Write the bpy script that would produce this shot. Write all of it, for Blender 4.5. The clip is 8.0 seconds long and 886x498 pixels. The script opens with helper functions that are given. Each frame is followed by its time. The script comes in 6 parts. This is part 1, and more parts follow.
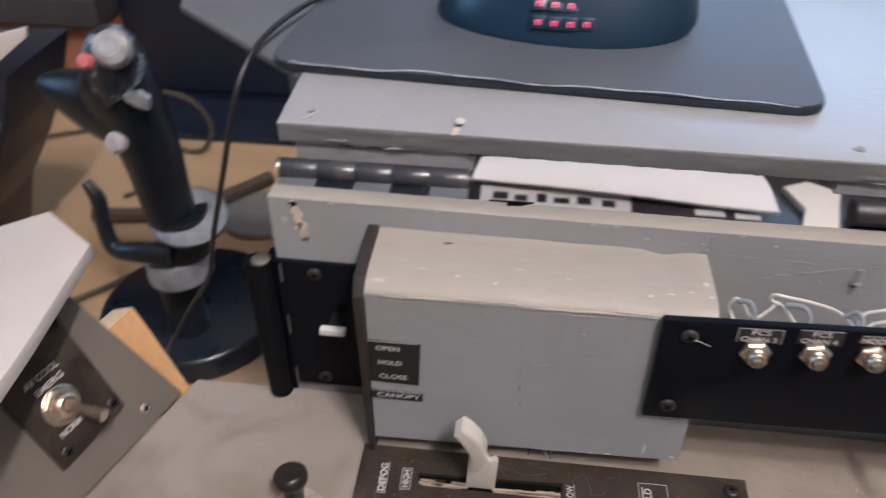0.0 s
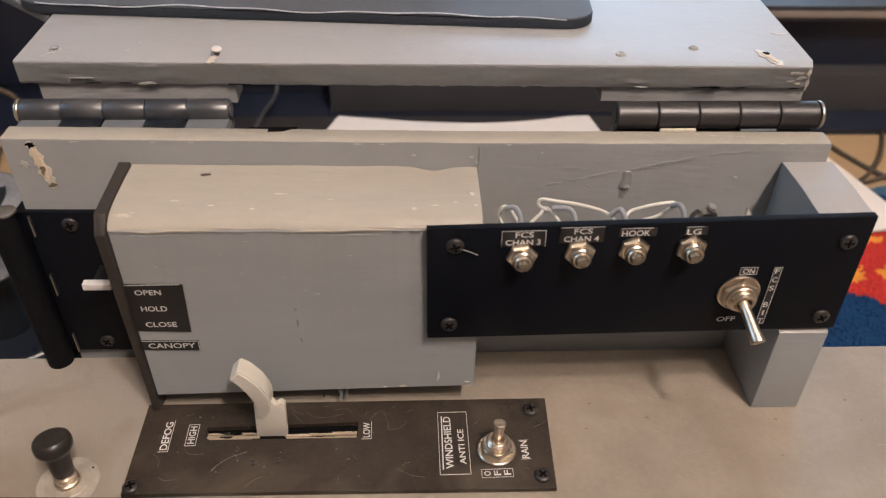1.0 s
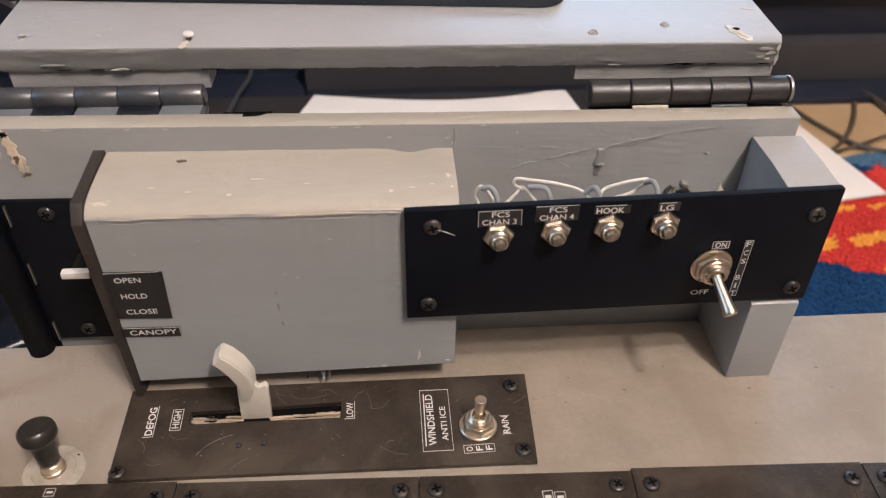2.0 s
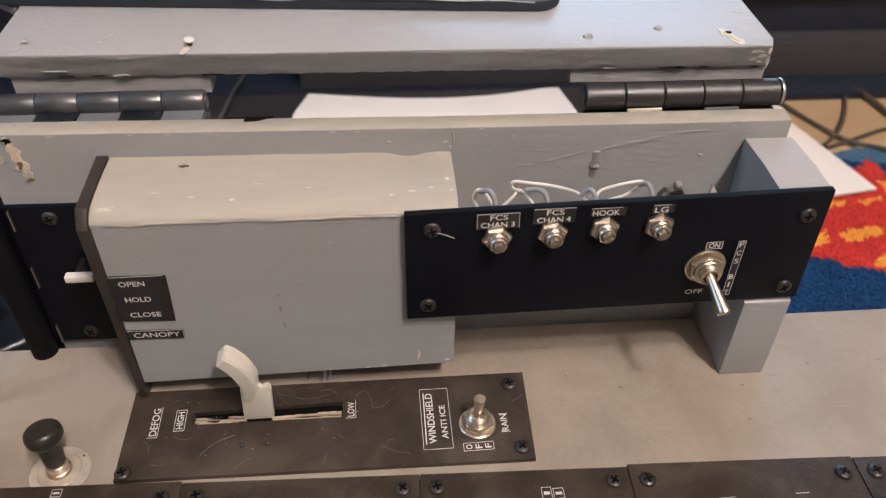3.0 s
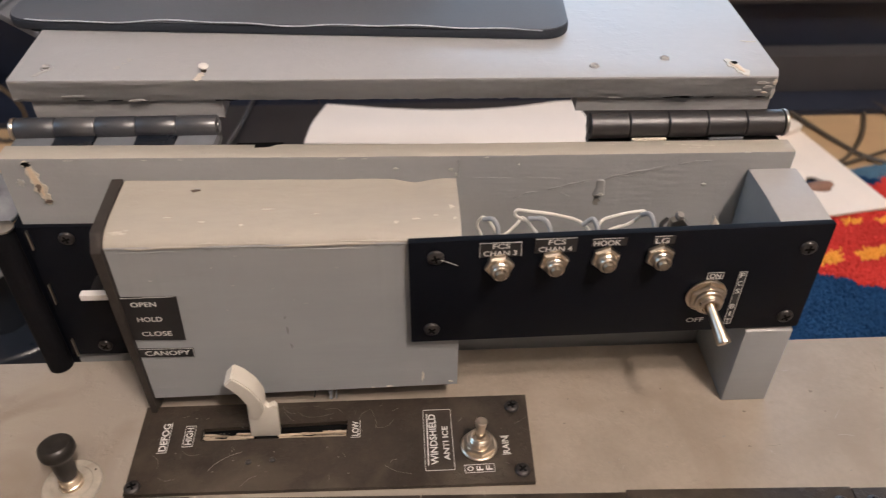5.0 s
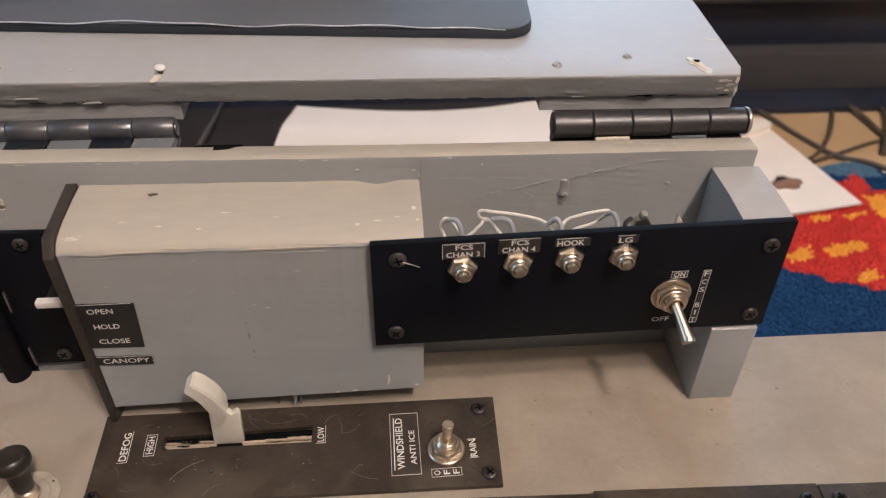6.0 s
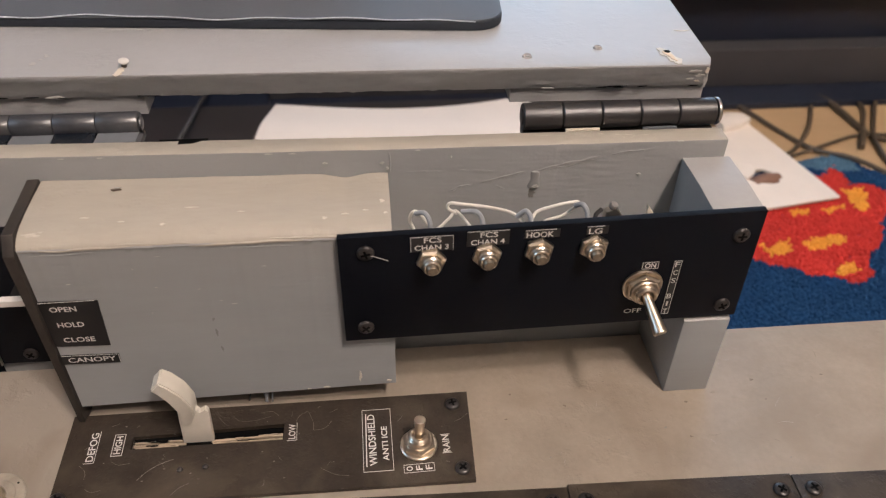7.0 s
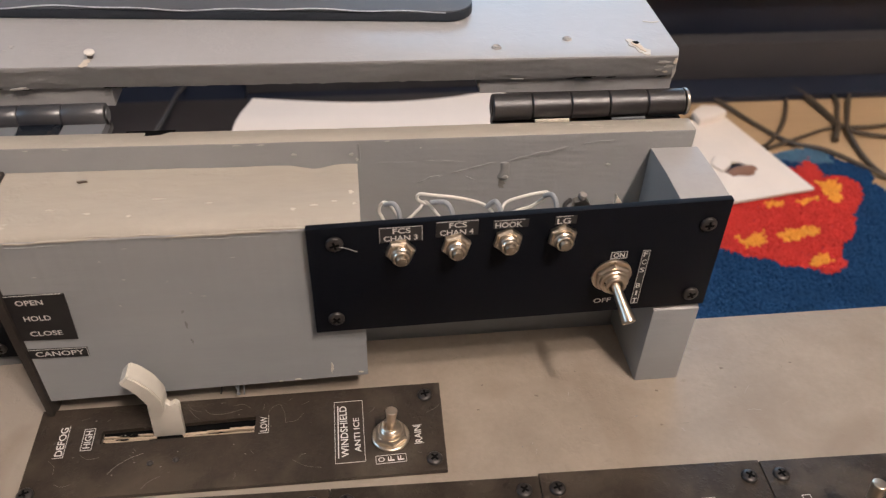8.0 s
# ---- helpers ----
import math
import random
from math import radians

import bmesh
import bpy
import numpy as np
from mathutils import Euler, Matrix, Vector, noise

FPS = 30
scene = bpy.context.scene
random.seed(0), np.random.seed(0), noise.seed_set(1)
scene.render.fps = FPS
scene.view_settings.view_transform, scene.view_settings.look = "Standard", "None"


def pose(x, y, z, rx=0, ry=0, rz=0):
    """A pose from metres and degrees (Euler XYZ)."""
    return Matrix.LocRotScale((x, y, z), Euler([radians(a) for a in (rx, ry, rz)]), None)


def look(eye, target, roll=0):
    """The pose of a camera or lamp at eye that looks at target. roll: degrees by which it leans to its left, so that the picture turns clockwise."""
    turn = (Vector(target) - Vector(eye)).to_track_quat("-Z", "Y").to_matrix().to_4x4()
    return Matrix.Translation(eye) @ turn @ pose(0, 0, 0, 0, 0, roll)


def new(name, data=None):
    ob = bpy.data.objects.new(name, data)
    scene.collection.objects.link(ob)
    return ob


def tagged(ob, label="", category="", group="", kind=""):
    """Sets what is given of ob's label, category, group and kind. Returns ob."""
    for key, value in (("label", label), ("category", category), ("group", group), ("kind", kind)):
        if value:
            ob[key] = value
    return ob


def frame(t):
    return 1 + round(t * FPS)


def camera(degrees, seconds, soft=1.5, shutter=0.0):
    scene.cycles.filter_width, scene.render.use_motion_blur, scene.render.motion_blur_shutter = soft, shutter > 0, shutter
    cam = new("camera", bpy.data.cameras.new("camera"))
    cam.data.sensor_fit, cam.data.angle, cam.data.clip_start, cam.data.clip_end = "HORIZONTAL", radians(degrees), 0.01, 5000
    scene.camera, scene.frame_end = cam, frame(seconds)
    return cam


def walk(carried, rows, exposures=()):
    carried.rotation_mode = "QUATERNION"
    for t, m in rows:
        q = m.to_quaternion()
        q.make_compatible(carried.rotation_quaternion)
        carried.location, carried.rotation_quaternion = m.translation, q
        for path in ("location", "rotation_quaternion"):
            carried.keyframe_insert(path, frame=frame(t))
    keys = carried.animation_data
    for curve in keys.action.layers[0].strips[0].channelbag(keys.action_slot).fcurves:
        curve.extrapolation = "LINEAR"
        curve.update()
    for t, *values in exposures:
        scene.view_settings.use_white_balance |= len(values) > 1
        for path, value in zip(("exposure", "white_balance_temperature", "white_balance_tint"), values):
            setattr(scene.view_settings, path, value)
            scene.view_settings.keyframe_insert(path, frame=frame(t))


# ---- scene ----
cam = camera(59.26, 8.0, soft=1.2, shutter=0.5)
PATH = [
    (0, (0.05373, -0.18996, 0.25121), (0.03053, 0.00573, 0.09737), 0.08),
    (0.1, (0.05611, -0.18963, 0.25244), (0.03866, 0.00743, 0.09960), -0.70),
    (0.4, (0.07882, -0.19404, 0.25284), (0.08342, 0.00561, 0.10245), 1.25),
    (0.5, (0.08227, -0.19436, 0.24869), (0.08945, 0.00541, 0.09857), 1.61),
    (0.6, (0.08452, -0.19609, 0.23926), (0.09421, 0.00471, 0.09065), 1.85),
    (0.8, (0.09596, -0.19298, 0.22650), (0.10401, 0.00502, 0.07409), 1.13),
    (1, (0.09811, -0.19422, 0.22366), (0.10707, 0.00320, 0.07055), 1.11),
    (1.2, (0.09914, -0.19525, 0.22509), (0.10939, 0.00204, 0.07188), 1.07),
    (1.5, (0.10079, -0.19520, 0.22627), (0.11384, 0.00020, 0.07088), 1.06),
    (1.7, (0.10034, -0.19492, 0.22529), (0.11431, -0.00112, 0.06798), 1.04),
    (2.8, (0.09648, -0.19722, 0.23261), (0.11339, -0.00606, 0.07238), 0.87),
    (3, (0.09674, -0.19708, 0.23140), (0.11386, -0.00609, 0.07101), 1.02),
    (3.2, (0.09678, -0.19527, 0.23051), (0.11387, -0.00474, 0.06956), 1.03),
    (3.5, (0.09252, -0.19492, 0.23155), (0.10888, -0.00444, 0.07045), 1.20),
    (3.8, (0.08237, -0.19593, 0.23118), (0.09745, -0.00531, 0.07013), 1.28),
    (4, (0.07786, -0.19709, 0.23575), (0.08937, -0.00614, 0.07479), 0.79),
    (4.2, (0.08121, -0.19535, 0.23960), (0.09113, -0.00440, 0.07855), 0.51),
    (4.5, (0.09142, -0.19452, 0.23936), (0.10108, -0.00300, 0.07896), 0.45),
    (4.7, (0.09464, -0.19574, 0.23894), (0.10447, -0.00374, 0.07913), 0.49),
    (5, (0.10187, -0.19612, 0.24082), (0.11282, -0.00425, 0.08094), 0.71),
    (5.2, (0.10614, -0.19641, 0.23875), (0.11830, -0.00432, 0.07921), 0.84),
    (6.3, (0.10834, -0.19357, 0.23910), (0.12728, -0.00188, 0.07973), 1.38),
    (6.5, (0.11028, -0.19386, 0.23904), (0.12986, -0.00197, 0.07999), 1.43),
    (6.8, (0.11182, -0.19376, 0.23686), (0.13343, -0.00217, 0.07772), 1.61),
    (7, (0.11346, -0.19411, 0.23570), (0.13517, -0.00268, 0.07638), 1.47),
    (7.2, (0.11288, -0.19415, 0.23562), (0.13586, -0.00271, 0.07649), 1.60),
    (7.5, (0.11649, -0.19557, 0.23514), (0.14086, -0.00451, 0.07576), 1.69),
    (7.7, (0.11567, -0.19578, 0.23519), (0.14143, -0.00527, 0.07537), 1.87),
    (8, (0.11788, -0.19576, 0.23486), (0.14480, -0.00588, 0.07449), 2.15),
]
EXPOSURES = [(0.0, 0.0, 5450, 9), (0.3, -0.12, 5900, 9), (0.5, -0.22, 6150, 9), (1.0, 0.0, 6250, 9), (1.5, 0.15, 6000, 9), (3.0, 0.10, 6000, 9), (4.0, 0.08, 5950, 9), (5.0, 0.0, 6200, 9), (6.5, -0.06, 6200, 9), (8.0, -0.04, 6200, 9)]
BULB_X, BULB_Y, BULB_Z, BULB_W, BULB_COLOUR = 0.77, (-1.25, -0.90), 2.10, 211.0, (1.0, 0.824, 0.720)
SKY_COLOUR, WIN_W, WEST_W = (0.50, 0.74, 1.0), 21.5, 8.5
walk(cam, [(t, look(e, g, r)) for t, e, g, r in PATH], EXPOSURES)

cam.data.dof.use_dof, cam.data.dof.focus_distance, cam.data.dof.aperture_fstop = True, 0.29, 15.0

# ---- light ----
world = bpy.data.worlds.new("world")
scene.world = world
world.use_nodes = True
sky = world.node_tree.nodes.new("ShaderNodeTexSky")
sky.sky_type, sky.sun_disc = "NISHITA", False
sky.sun_elevation, sky.sun_rotation = radians(28), radians(150)
background = world.node_tree.nodes["Background"]
background.inputs["Strength"].default_value = 0.12
world.node_tree.links.new(sky.outputs[0], background.inputs["Color"])


def area_lamp(name, at, towards, sx, sy, watts, colour):
    data = bpy.data.lights.new(name, "AREA")
    data.shape, data.size, data.size_y, data.energy, data.color = "RECTANGLE", sx, sy, watts, colour
    ob = new(name, data)
    ob.matrix_world = look(at, towards)
    return ob


# warm ceiling fixture, and the sky's light standing in the opening of the window
for bulb_y in BULB_Y:
    bulb = bpy.data.lights.new("ceiling_lamp_light", "POINT")
    bulb.energy, bulb.color, bulb.shadow_soft_size = BULB_W, BULB_COLOUR, 0.05
    new("ceiling_lamp_light", bulb).location = (BULB_X, bulb_y, BULB_Z)
area_lamp("window_light", (0.85, 2.28, 1.0), (0.25, 0.0, 0.1), 1.5, 1.15, WIN_W, SKY_COLOUR)
area_lamp("window_light", (-1.79, 0.0, 1.05), (0.0, 0.05, 0.1), 0.95, 0.95, WEST_W, SKY_COLOUR)

# ---- materials ----


def material(name, base, rough=0.5, metal=0.0, vary=0.12, scale=25.0, fine=500.0, bump=0.15, stretch=(1, 1, 1), stain=None, stain_amount=0.3,
             clear=0.0, transmission=0.0, emission=None, glow=0.0, wear=None, wear_level=0.66, wear_scale=90.0, rough_vary=0.12, depth=0.0004, spec=0.5,
             fade=None, grain=None, grain_bump=0.5, grain_depth=0.0003, lumps=0.0, lump_scale=70.0):
    m = bpy.data.materials.new(name)
    m.use_nodes = True
    nt = m.node_tree
    b = nt.nodes["Principled BSDF"]
    link = nt.links.new

    def node(kind, **values):
        n = nt.nodes.new(kind)
        for key, value in values.items():
            n.inputs[key].default_value = value
        return n

    coords = node("ShaderNodeTexCoord")
    mapped = node("ShaderNodeMapping", Scale=stretch)
    link(coords.outputs["Object"], mapped.inputs["Vector"])
    info = node("ShaderNodeObjectInfo")
    shift = nt.nodes.new("ShaderNodeVectorMath")
    shift.operation = "ADD"
    link(mapped.outputs[0], shift.inputs[0])
    link(info.outputs["Random"], shift.inputs[1])
    large = node("ShaderNodeTexNoise", Scale=scale, Detail=5.0, Roughness=0.6)
    small = node("ShaderNodeTexNoise", Scale=fine, Detail=4.0, Roughness=0.65)
    link(shift.outputs[0], large.inputs["Vector"])
    link(shift.outputs[0], small.inputs["Vector"])
    ramp = nt.nodes.new("ShaderNodeValToRGB")
    lo = [c * (1 - vary) for c in base]
    hi = [min(1, c * (1 + vary)) for c in base]
    ramp.color_ramp.elements[0].color, ramp.color_ramp.elements[1].color = (*lo, 1), (*hi, 1)
    ramp.color_ramp.elements[0].position, ramp.color_ramp.elements[1].position = 0.3, 0.7
    blend = nt.nodes.new("ShaderNodeMath")
    blend.operation = "MULTIPLY_ADD"
    blend.inputs[1].default_value, blend.inputs[2].default_value = 0.35, 0.0
    link(small.outputs[0], blend.inputs[0])
    total = nt.nodes.new("ShaderNodeMath")
    total.operation = "MULTIPLY_ADD"
    total.inputs[1].default_value = 0.65
    link(large.outputs[0], total.inputs[0])
    link(blend.outputs[0], total.inputs[2])
    link(total.outputs[0], ramp.inputs[0])
    colour = ramp.outputs[0]

    def over(colour, tint, mask, amount):
        mix = nt.nodes.new("ShaderNodeMix")
        mix.data_type = "RGBA"
        scaled = nt.nodes.new("ShaderNodeMath")
        scaled.operation = "MULTIPLY"
        scaled.inputs[1].default_value = amount
        link(mask, scaled.inputs[0])
        link(scaled.outputs[0], mix.inputs[0])
        link(colour, mix.inputs[6])
        mix.inputs[7].default_value = (*tint, 1)
        return mix.outputs[2]

    if fade:  # light painted in: the colour turns brighter towards one end
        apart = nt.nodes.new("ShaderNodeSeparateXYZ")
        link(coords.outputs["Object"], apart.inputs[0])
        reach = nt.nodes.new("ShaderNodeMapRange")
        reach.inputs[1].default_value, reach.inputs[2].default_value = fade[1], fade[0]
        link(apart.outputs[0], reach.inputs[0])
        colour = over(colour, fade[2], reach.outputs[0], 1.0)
    if stain:
        blot = node("ShaderNodeTexNoise", Scale=scale * 0.6, Detail=3.0, Distortion=0.6)
        link(shift.outputs[0], blot.inputs["Vector"])
        cut = nt.nodes.new("ShaderNodeMapRange")
        cut.inputs[1].default_value, cut.inputs[2].default_value = 0.48, 0.72
        link(blot.outputs[0], cut.inputs[0])
        colour = over(colour, stain, cut.outputs[0], stain_amount)
    if wear:
        speck = node("ShaderNodeTexNoise", Scale=wear_scale, Detail=6.0, Roughness=0.75)
        link(shift.outputs[0], speck.inputs["Vector"])
        cut = nt.nodes.new("ShaderNodeMapRange")
        cut.inputs[1].default_value, cut.inputs[2].default_value = wear_level, wear_level + 0.04
        link(speck.outputs[0], cut.inputs[0])
        colour = over(colour, wear, cut.outputs[0], 0.8)
    link(colour, b.inputs["Base Color"])
    rr = nt.nodes.new("ShaderNodeMapRange")
    rr.inputs[3].default_value, rr.inputs[4].default_value = max(0.02, rough - rough_vary), min(1, rough + rough_vary)
    link(large.outputs[0], rr.inputs[0])
    link(rr.outputs[0], b.inputs["Roughness"])
    b.inputs["Metallic"].default_value = metal
    b.inputs["Specular IOR Level"].default_value = spec
    b.inputs["Coat Weight"].default_value = clear
    b.inputs["Transmission Weight"].default_value = transmission
    if emission:
        b.inputs["Emission Color"].default_value = (*emission, 1)
        b.inputs["Emission Strength"].default_value = glow
    if bump:
        relief = node("ShaderNodeBump", Strength=bump, Distance=depth)
        link(total.outputs[0], relief.inputs["Height"])
        normal = relief.outputs[0]
        if grain:  # brushed ripples, stronger in some patches than in others
            lay = node("ShaderNodeMapping", Scale=grain)
            link(coords.outputs["Object"], lay.inputs["Vector"])
            ripple = node("ShaderNodeTexNoise", Scale=1.0, Detail=0.0, Roughness=0.5)
            link(lay.outputs[0], ripple.inputs["Vector"])
            patch = node("ShaderNodeTexNoise", Scale=22.0, Detail=2.0)
            link(coords.outputs["Object"], patch.inputs["Vector"])
            level = nt.nodes.new("ShaderNodeMapRange")
            level.inputs[1].default_value, level.inputs[2].default_value = 0.36, 0.66
            level.inputs[3].default_value, level.inputs[4].default_value = 0.25, 1.0
            link(patch.outputs[0], level.inputs[0])
            height = nt.nodes.new("ShaderNodeMath")
            height.operation = "MULTIPLY"
            link(ripple.outputs[0], height.inputs[0])
            link(level.outputs[0], height.inputs[1])
            ridges = node("ShaderNodeBump", Strength=grain_bump, Distance=grain_depth)
            link(height.outputs[0], ridges.inputs["Height"])
            link(normal, ridges.inputs["Normal"])
            normal = ridges.outputs[0]
        if lumps:  # crumbs and runs in thick paint
            crumb = node("ShaderNodeTexNoise", Scale=lump_scale, Detail=4.0, Roughness=0.65)
            link(coords.outputs["Object"], crumb.inputs["Vector"])
            cut = nt.nodes.new("ShaderNodeMapRange")
            cut.inputs[1].default_value, cut.inputs[2].default_value = 0.52, 0.70
            link(crumb.outputs[0], cut.inputs[0])
            knobs = node("ShaderNodeBump", Strength=lumps, Distance=0.0006)
            link(cut.outputs[0], knobs.inputs["Height"])
            link(normal, knobs.inputs["Normal"])
            normal = knobs.outputs[0]
        link(normal, b.inputs["Normal"])
    return m


GREY = (0.298, 0.308, 0.309)
grey_paint = material("grey_console_paint", GREY, 0.46, vary=0.07, scale=24, fine=150, bump=0.3, depth=0.0006, stretch=(0.22, 1, 1), stain=(0.27, 0.255, 0.24), stain_amount=0.25,
                      wear=(0.43, 0.41, 0.37), wear_level=0.74, wear_scale=80, grain=(45, 500, 620), grain_bump=0.51, grain_depth=0.00035)
# darker copy of the console paint, shade in the gap put into its colour
shaded_board_paint = material("shaded_grey_board_paint", (0.252, 0.254, 0.252), 0.48, vary=0.055, scale=30, fine=380, bump=0.35, depth=0.0006, stretch=(0.4, 1, 1), stain=(0.215, 0.20, 0.18), stain_amount=0.35,
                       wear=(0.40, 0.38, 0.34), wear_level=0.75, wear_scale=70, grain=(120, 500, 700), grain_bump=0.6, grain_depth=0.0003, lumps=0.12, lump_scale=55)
# lighter, yellower copy of the worn paint: lamp light on top faces as colour
lit_top_paint = material("lit_top_worn_paint", (0.378, 0.342, 0.283), 0.52, vary=0.10, scale=40, fine=420, bump=0.4, depth=0.0005, stretch=(0.22, 1, 1), stain=(0.33, 0.295, 0.245), stain_amount=0.6,
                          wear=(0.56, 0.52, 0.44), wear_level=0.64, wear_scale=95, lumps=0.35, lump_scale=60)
sawn_paint = material("paint_on_sawn_plywood", (0.325, 0.322, 0.318), 0.5, vary=0.14, scale=60, fine=500, bump=0.5, depth=0.0006, stretch=(0.3, 1, 1), stain=(0.20, 0.19, 0.175), stain_amount=0.5,
                      wear=(0.40, 0.38, 0.34), wear_level=0.73, wear_scale=110, grain=(140, 600, 700), grain_bump=0.5, grain_depth=0.0004, lumps=0.14, lump_scale=90)
# fade brightens the deck's left end, putting light into its colour
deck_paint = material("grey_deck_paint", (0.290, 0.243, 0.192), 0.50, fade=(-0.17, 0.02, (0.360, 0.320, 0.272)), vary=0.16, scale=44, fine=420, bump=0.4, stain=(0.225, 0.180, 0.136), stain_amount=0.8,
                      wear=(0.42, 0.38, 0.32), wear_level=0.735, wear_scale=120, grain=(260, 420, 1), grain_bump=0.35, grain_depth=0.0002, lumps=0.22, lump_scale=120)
lid_paint = material("grey_lid_paint", (0.362, 0.360, 0.360), 0.40, spec=0.50, vary=0.07, scale=14, fine=300, bump=0.2, stain=(0.30, 0.275, 0.25), stain_amount=0.3,
                     grain=(130, 260, 1), grain_bump=0.35, grain_depth=0.0002, lumps=0.2, lump_scale=70)
black_plate = material("black_plastic_plate", (0.0038, 0.0046, 0.0072), 0.5, spec=0.10, vary=0.2, scale=20, fine=700, bump=0.08, wear=(0.05, 0.05, 0.05), wear_level=0.76)
brown_black = material("worn_black_plate", (0.031, 0.0232, 0.0166), 0.44, spec=0.36, vary=0.5, scale=70, fine=700, bump=0.5, lumps=0.35, lump_scale=240, stain=(0.072, 0.057, 0.042), stain_amount=0.85,
                       wear=(0.17, 0.145, 0.12), wear_level=0.675, wear_scale=210)
side_black = material("chipped_black_edge_paint", (0.033, 0.027, 0.023), 0.5, spec=0.3, vary=0.3, scale=60, fine=500, bump=0.2, wear=(0.07, 0.062, 0.055), wear_level=0.66, wear_scale=150)
enamel_dusty = material("dusty_dark_hinge_enamel", (0.034, 0.035, 0.040), 0.34, spec=0.8, vary=0.3, scale=60, fine=600, bump=0.1, stain=(0.13, 0.122, 0.118), stain_amount=0.55, wear=(0.22, 0.21, 0.20), wear_level=0.73, wear_scale=120)
leaf_paint = material("blue_grey_leaf_paint", (0.135, 0.142, 0.155), 0.42, vary=0.15, scale=60, fine=500, bump=0.2, stain=(0.10, 0.10, 0.10), stain_amount=0.4)
# paler copy of the block's grey, light on its top put into colour
lit_block_paint = material("lit_pale_block_paint", (0.345, 0.332, 0.318), 0.5, vary=0.08, scale=40, fine=400, bump=0.3, stain=(0.29, 0.27, 0.24), stain_amount=0.4)
smear_paint = material("thin_paint_smear", (0.40, 0.385, 0.36), 0.5, vary=0.12, scale=300, fine=900, bump=0.2)
frayed = material("pale_frayed_rubber", (0.44, 0.46, 0.50), 0.55, vary=0.4, scale=180, fine=900, bump=0.2)
black_metal = material("black_hinge_enamel", (0.020, 0.018, 0.018), 0.42, spec=0.6, vary=0.2, scale=60, fine=600, bump=0.1, wear=(0.22, 0.21, 0.20), wear_level=0.72, wear_scale=120)
nickel = material("nickel_plating", (0.74, 0.64, 0.52), 0.31, metal=1.0, vary=0.08, scale=200, fine=900, bump=0.05, rough_vary=0.1)
dull_steel = material("dull_zinc_plate", (0.50, 0.47, 0.42), 0.38, metal=1.0, vary=0.12, scale=120, fine=700, bump=0.1)
plunger_metal = material("tarnished_plunger", (0.30, 0.25, 0.19), 0.36, metal=0.8, vary=0.3, scale=300, fine=900, bump=0.1)
black_screw = material("blackened_screw_steel", (0.038, 0.034, 0.032), 0.36, metal=0.4, vary=0.3, scale=300, fine=900, bump=0.2)
worn_zinc = material("tarnished_zinc_plate", (0.50, 0.46, 0.39), 0.45, metal=0.3, vary=0.18, scale=110, fine=700, bump=0.25, stain=(0.26, 0.21, 0.16), stain_amount=0.7)
black_knob = material("black_bakelite", (0.021, 0.018, 0.015), 0.38, vary=0.2, scale=80, fine=500, bump=0.05)
white_print = material("white_label_print", (0.68, 0.66, 0.62), 0.5, vary=0.12, scale=500, fine=1500, bump=0.0)
label_tape = material("black_label_tape", (0.014, 0.013, 0.013), 0.40, vary=0.2, scale=60, fine=500, bump=0.05)
ivory = material("ivory_plastic_lever", (0.62, 0.58, 0.50), 0.36, vary=0.06, scale=80, fine=500, bump=0.08)
bare_wood = material("bare_plywood", (0.62, 0.50, 0.36), 0.65, vary=0.25, scale=150, fine=600, bump=0.4, stretch=(0.3, 1, 1))
pine = material("pine_block", (0.62, 0.36, 0.16), 0.55, vary=0.22, scale=60, fine=400, bump=0.3, stretch=(1, 1, 0.15))
end_grain = material("pine_end_grain", (0.70, 0.52, 0.33), 0.7, vary=0.15, scale=120, fine=400, bump=0.3)
slot_wood = material("slot_wood", (0.46, 0.37, 0.27), 0.7, vary=0.35, scale=60, fine=500, bump=0.5, stretch=(0.3, 3, 3), stain=(0.10, 0.07, 0.045), stain_amount=0.9)
chip_paint = material("chipped_paint", (0.56, 0.50, 0.41), 0.6, vary=0.35, scale=200, fine=900, bump=0.5)
pale_paint = material("pale_paint_nick", (0.58, 0.54, 0.46), 0.5, vary=0.15, scale=200, fine=900, bump=0.3)
pad_cloth = material("black_mouse_pad_cloth", (0.075, 0.083, 0.097), 0.6, vary=0.15, scale=30, fine=900, bump=0.3, spec=0.6)
pad_rubber = material("black_pad_rubber", (0.016, 0.021, 0.030), 0.6, vary=0.2, scale=60, fine=700, bump=0.2)
mouse_black = material("dark_mouse_plastic", (0.010, 0.030, 0.058), 0.35, vary=0.1, scale=40, fine=500, bump=0.03)
mouse_glow = material("red_backlit_legend", (0.5, 0.02, 0.04), 0.4, bump=0, emission=(1.0, 0.10, 0.20), glow=1.3)
cable_black = material("black_cable_jacket", (0.018, 0.016, 0.015), 0.45, vary=0.2, scale=60, fine=500, bump=0.1)
cord_grey = material("dark_grey_cord", (0.07, 0.068, 0.068), 0.4, vary=0.2, scale=60, fine=500, bump=0.1)
mat_grey = material("dark_grey_board", (0.135, 0.138, 0.148), 0.5, vary=0.15, scale=20, fine=300, bump=0.15)
cable_brown = material("dark_brown_cable_jacket", (0.075, 0.055, 0.036), 0.45, vary=0.2, scale=60, fine=500, bump=0.1)
wire_white = material("white_wire_jacket", (0.66, 0.63, 0.57), 0.4, vary=0.1, scale=100, fine=600, bump=0.05)
sleeve_grey = material("grey_shrink_sleeve", (0.27, 0.282, 0.295), 0.45, vary=0.15, scale=150, fine=600, bump=0.1)
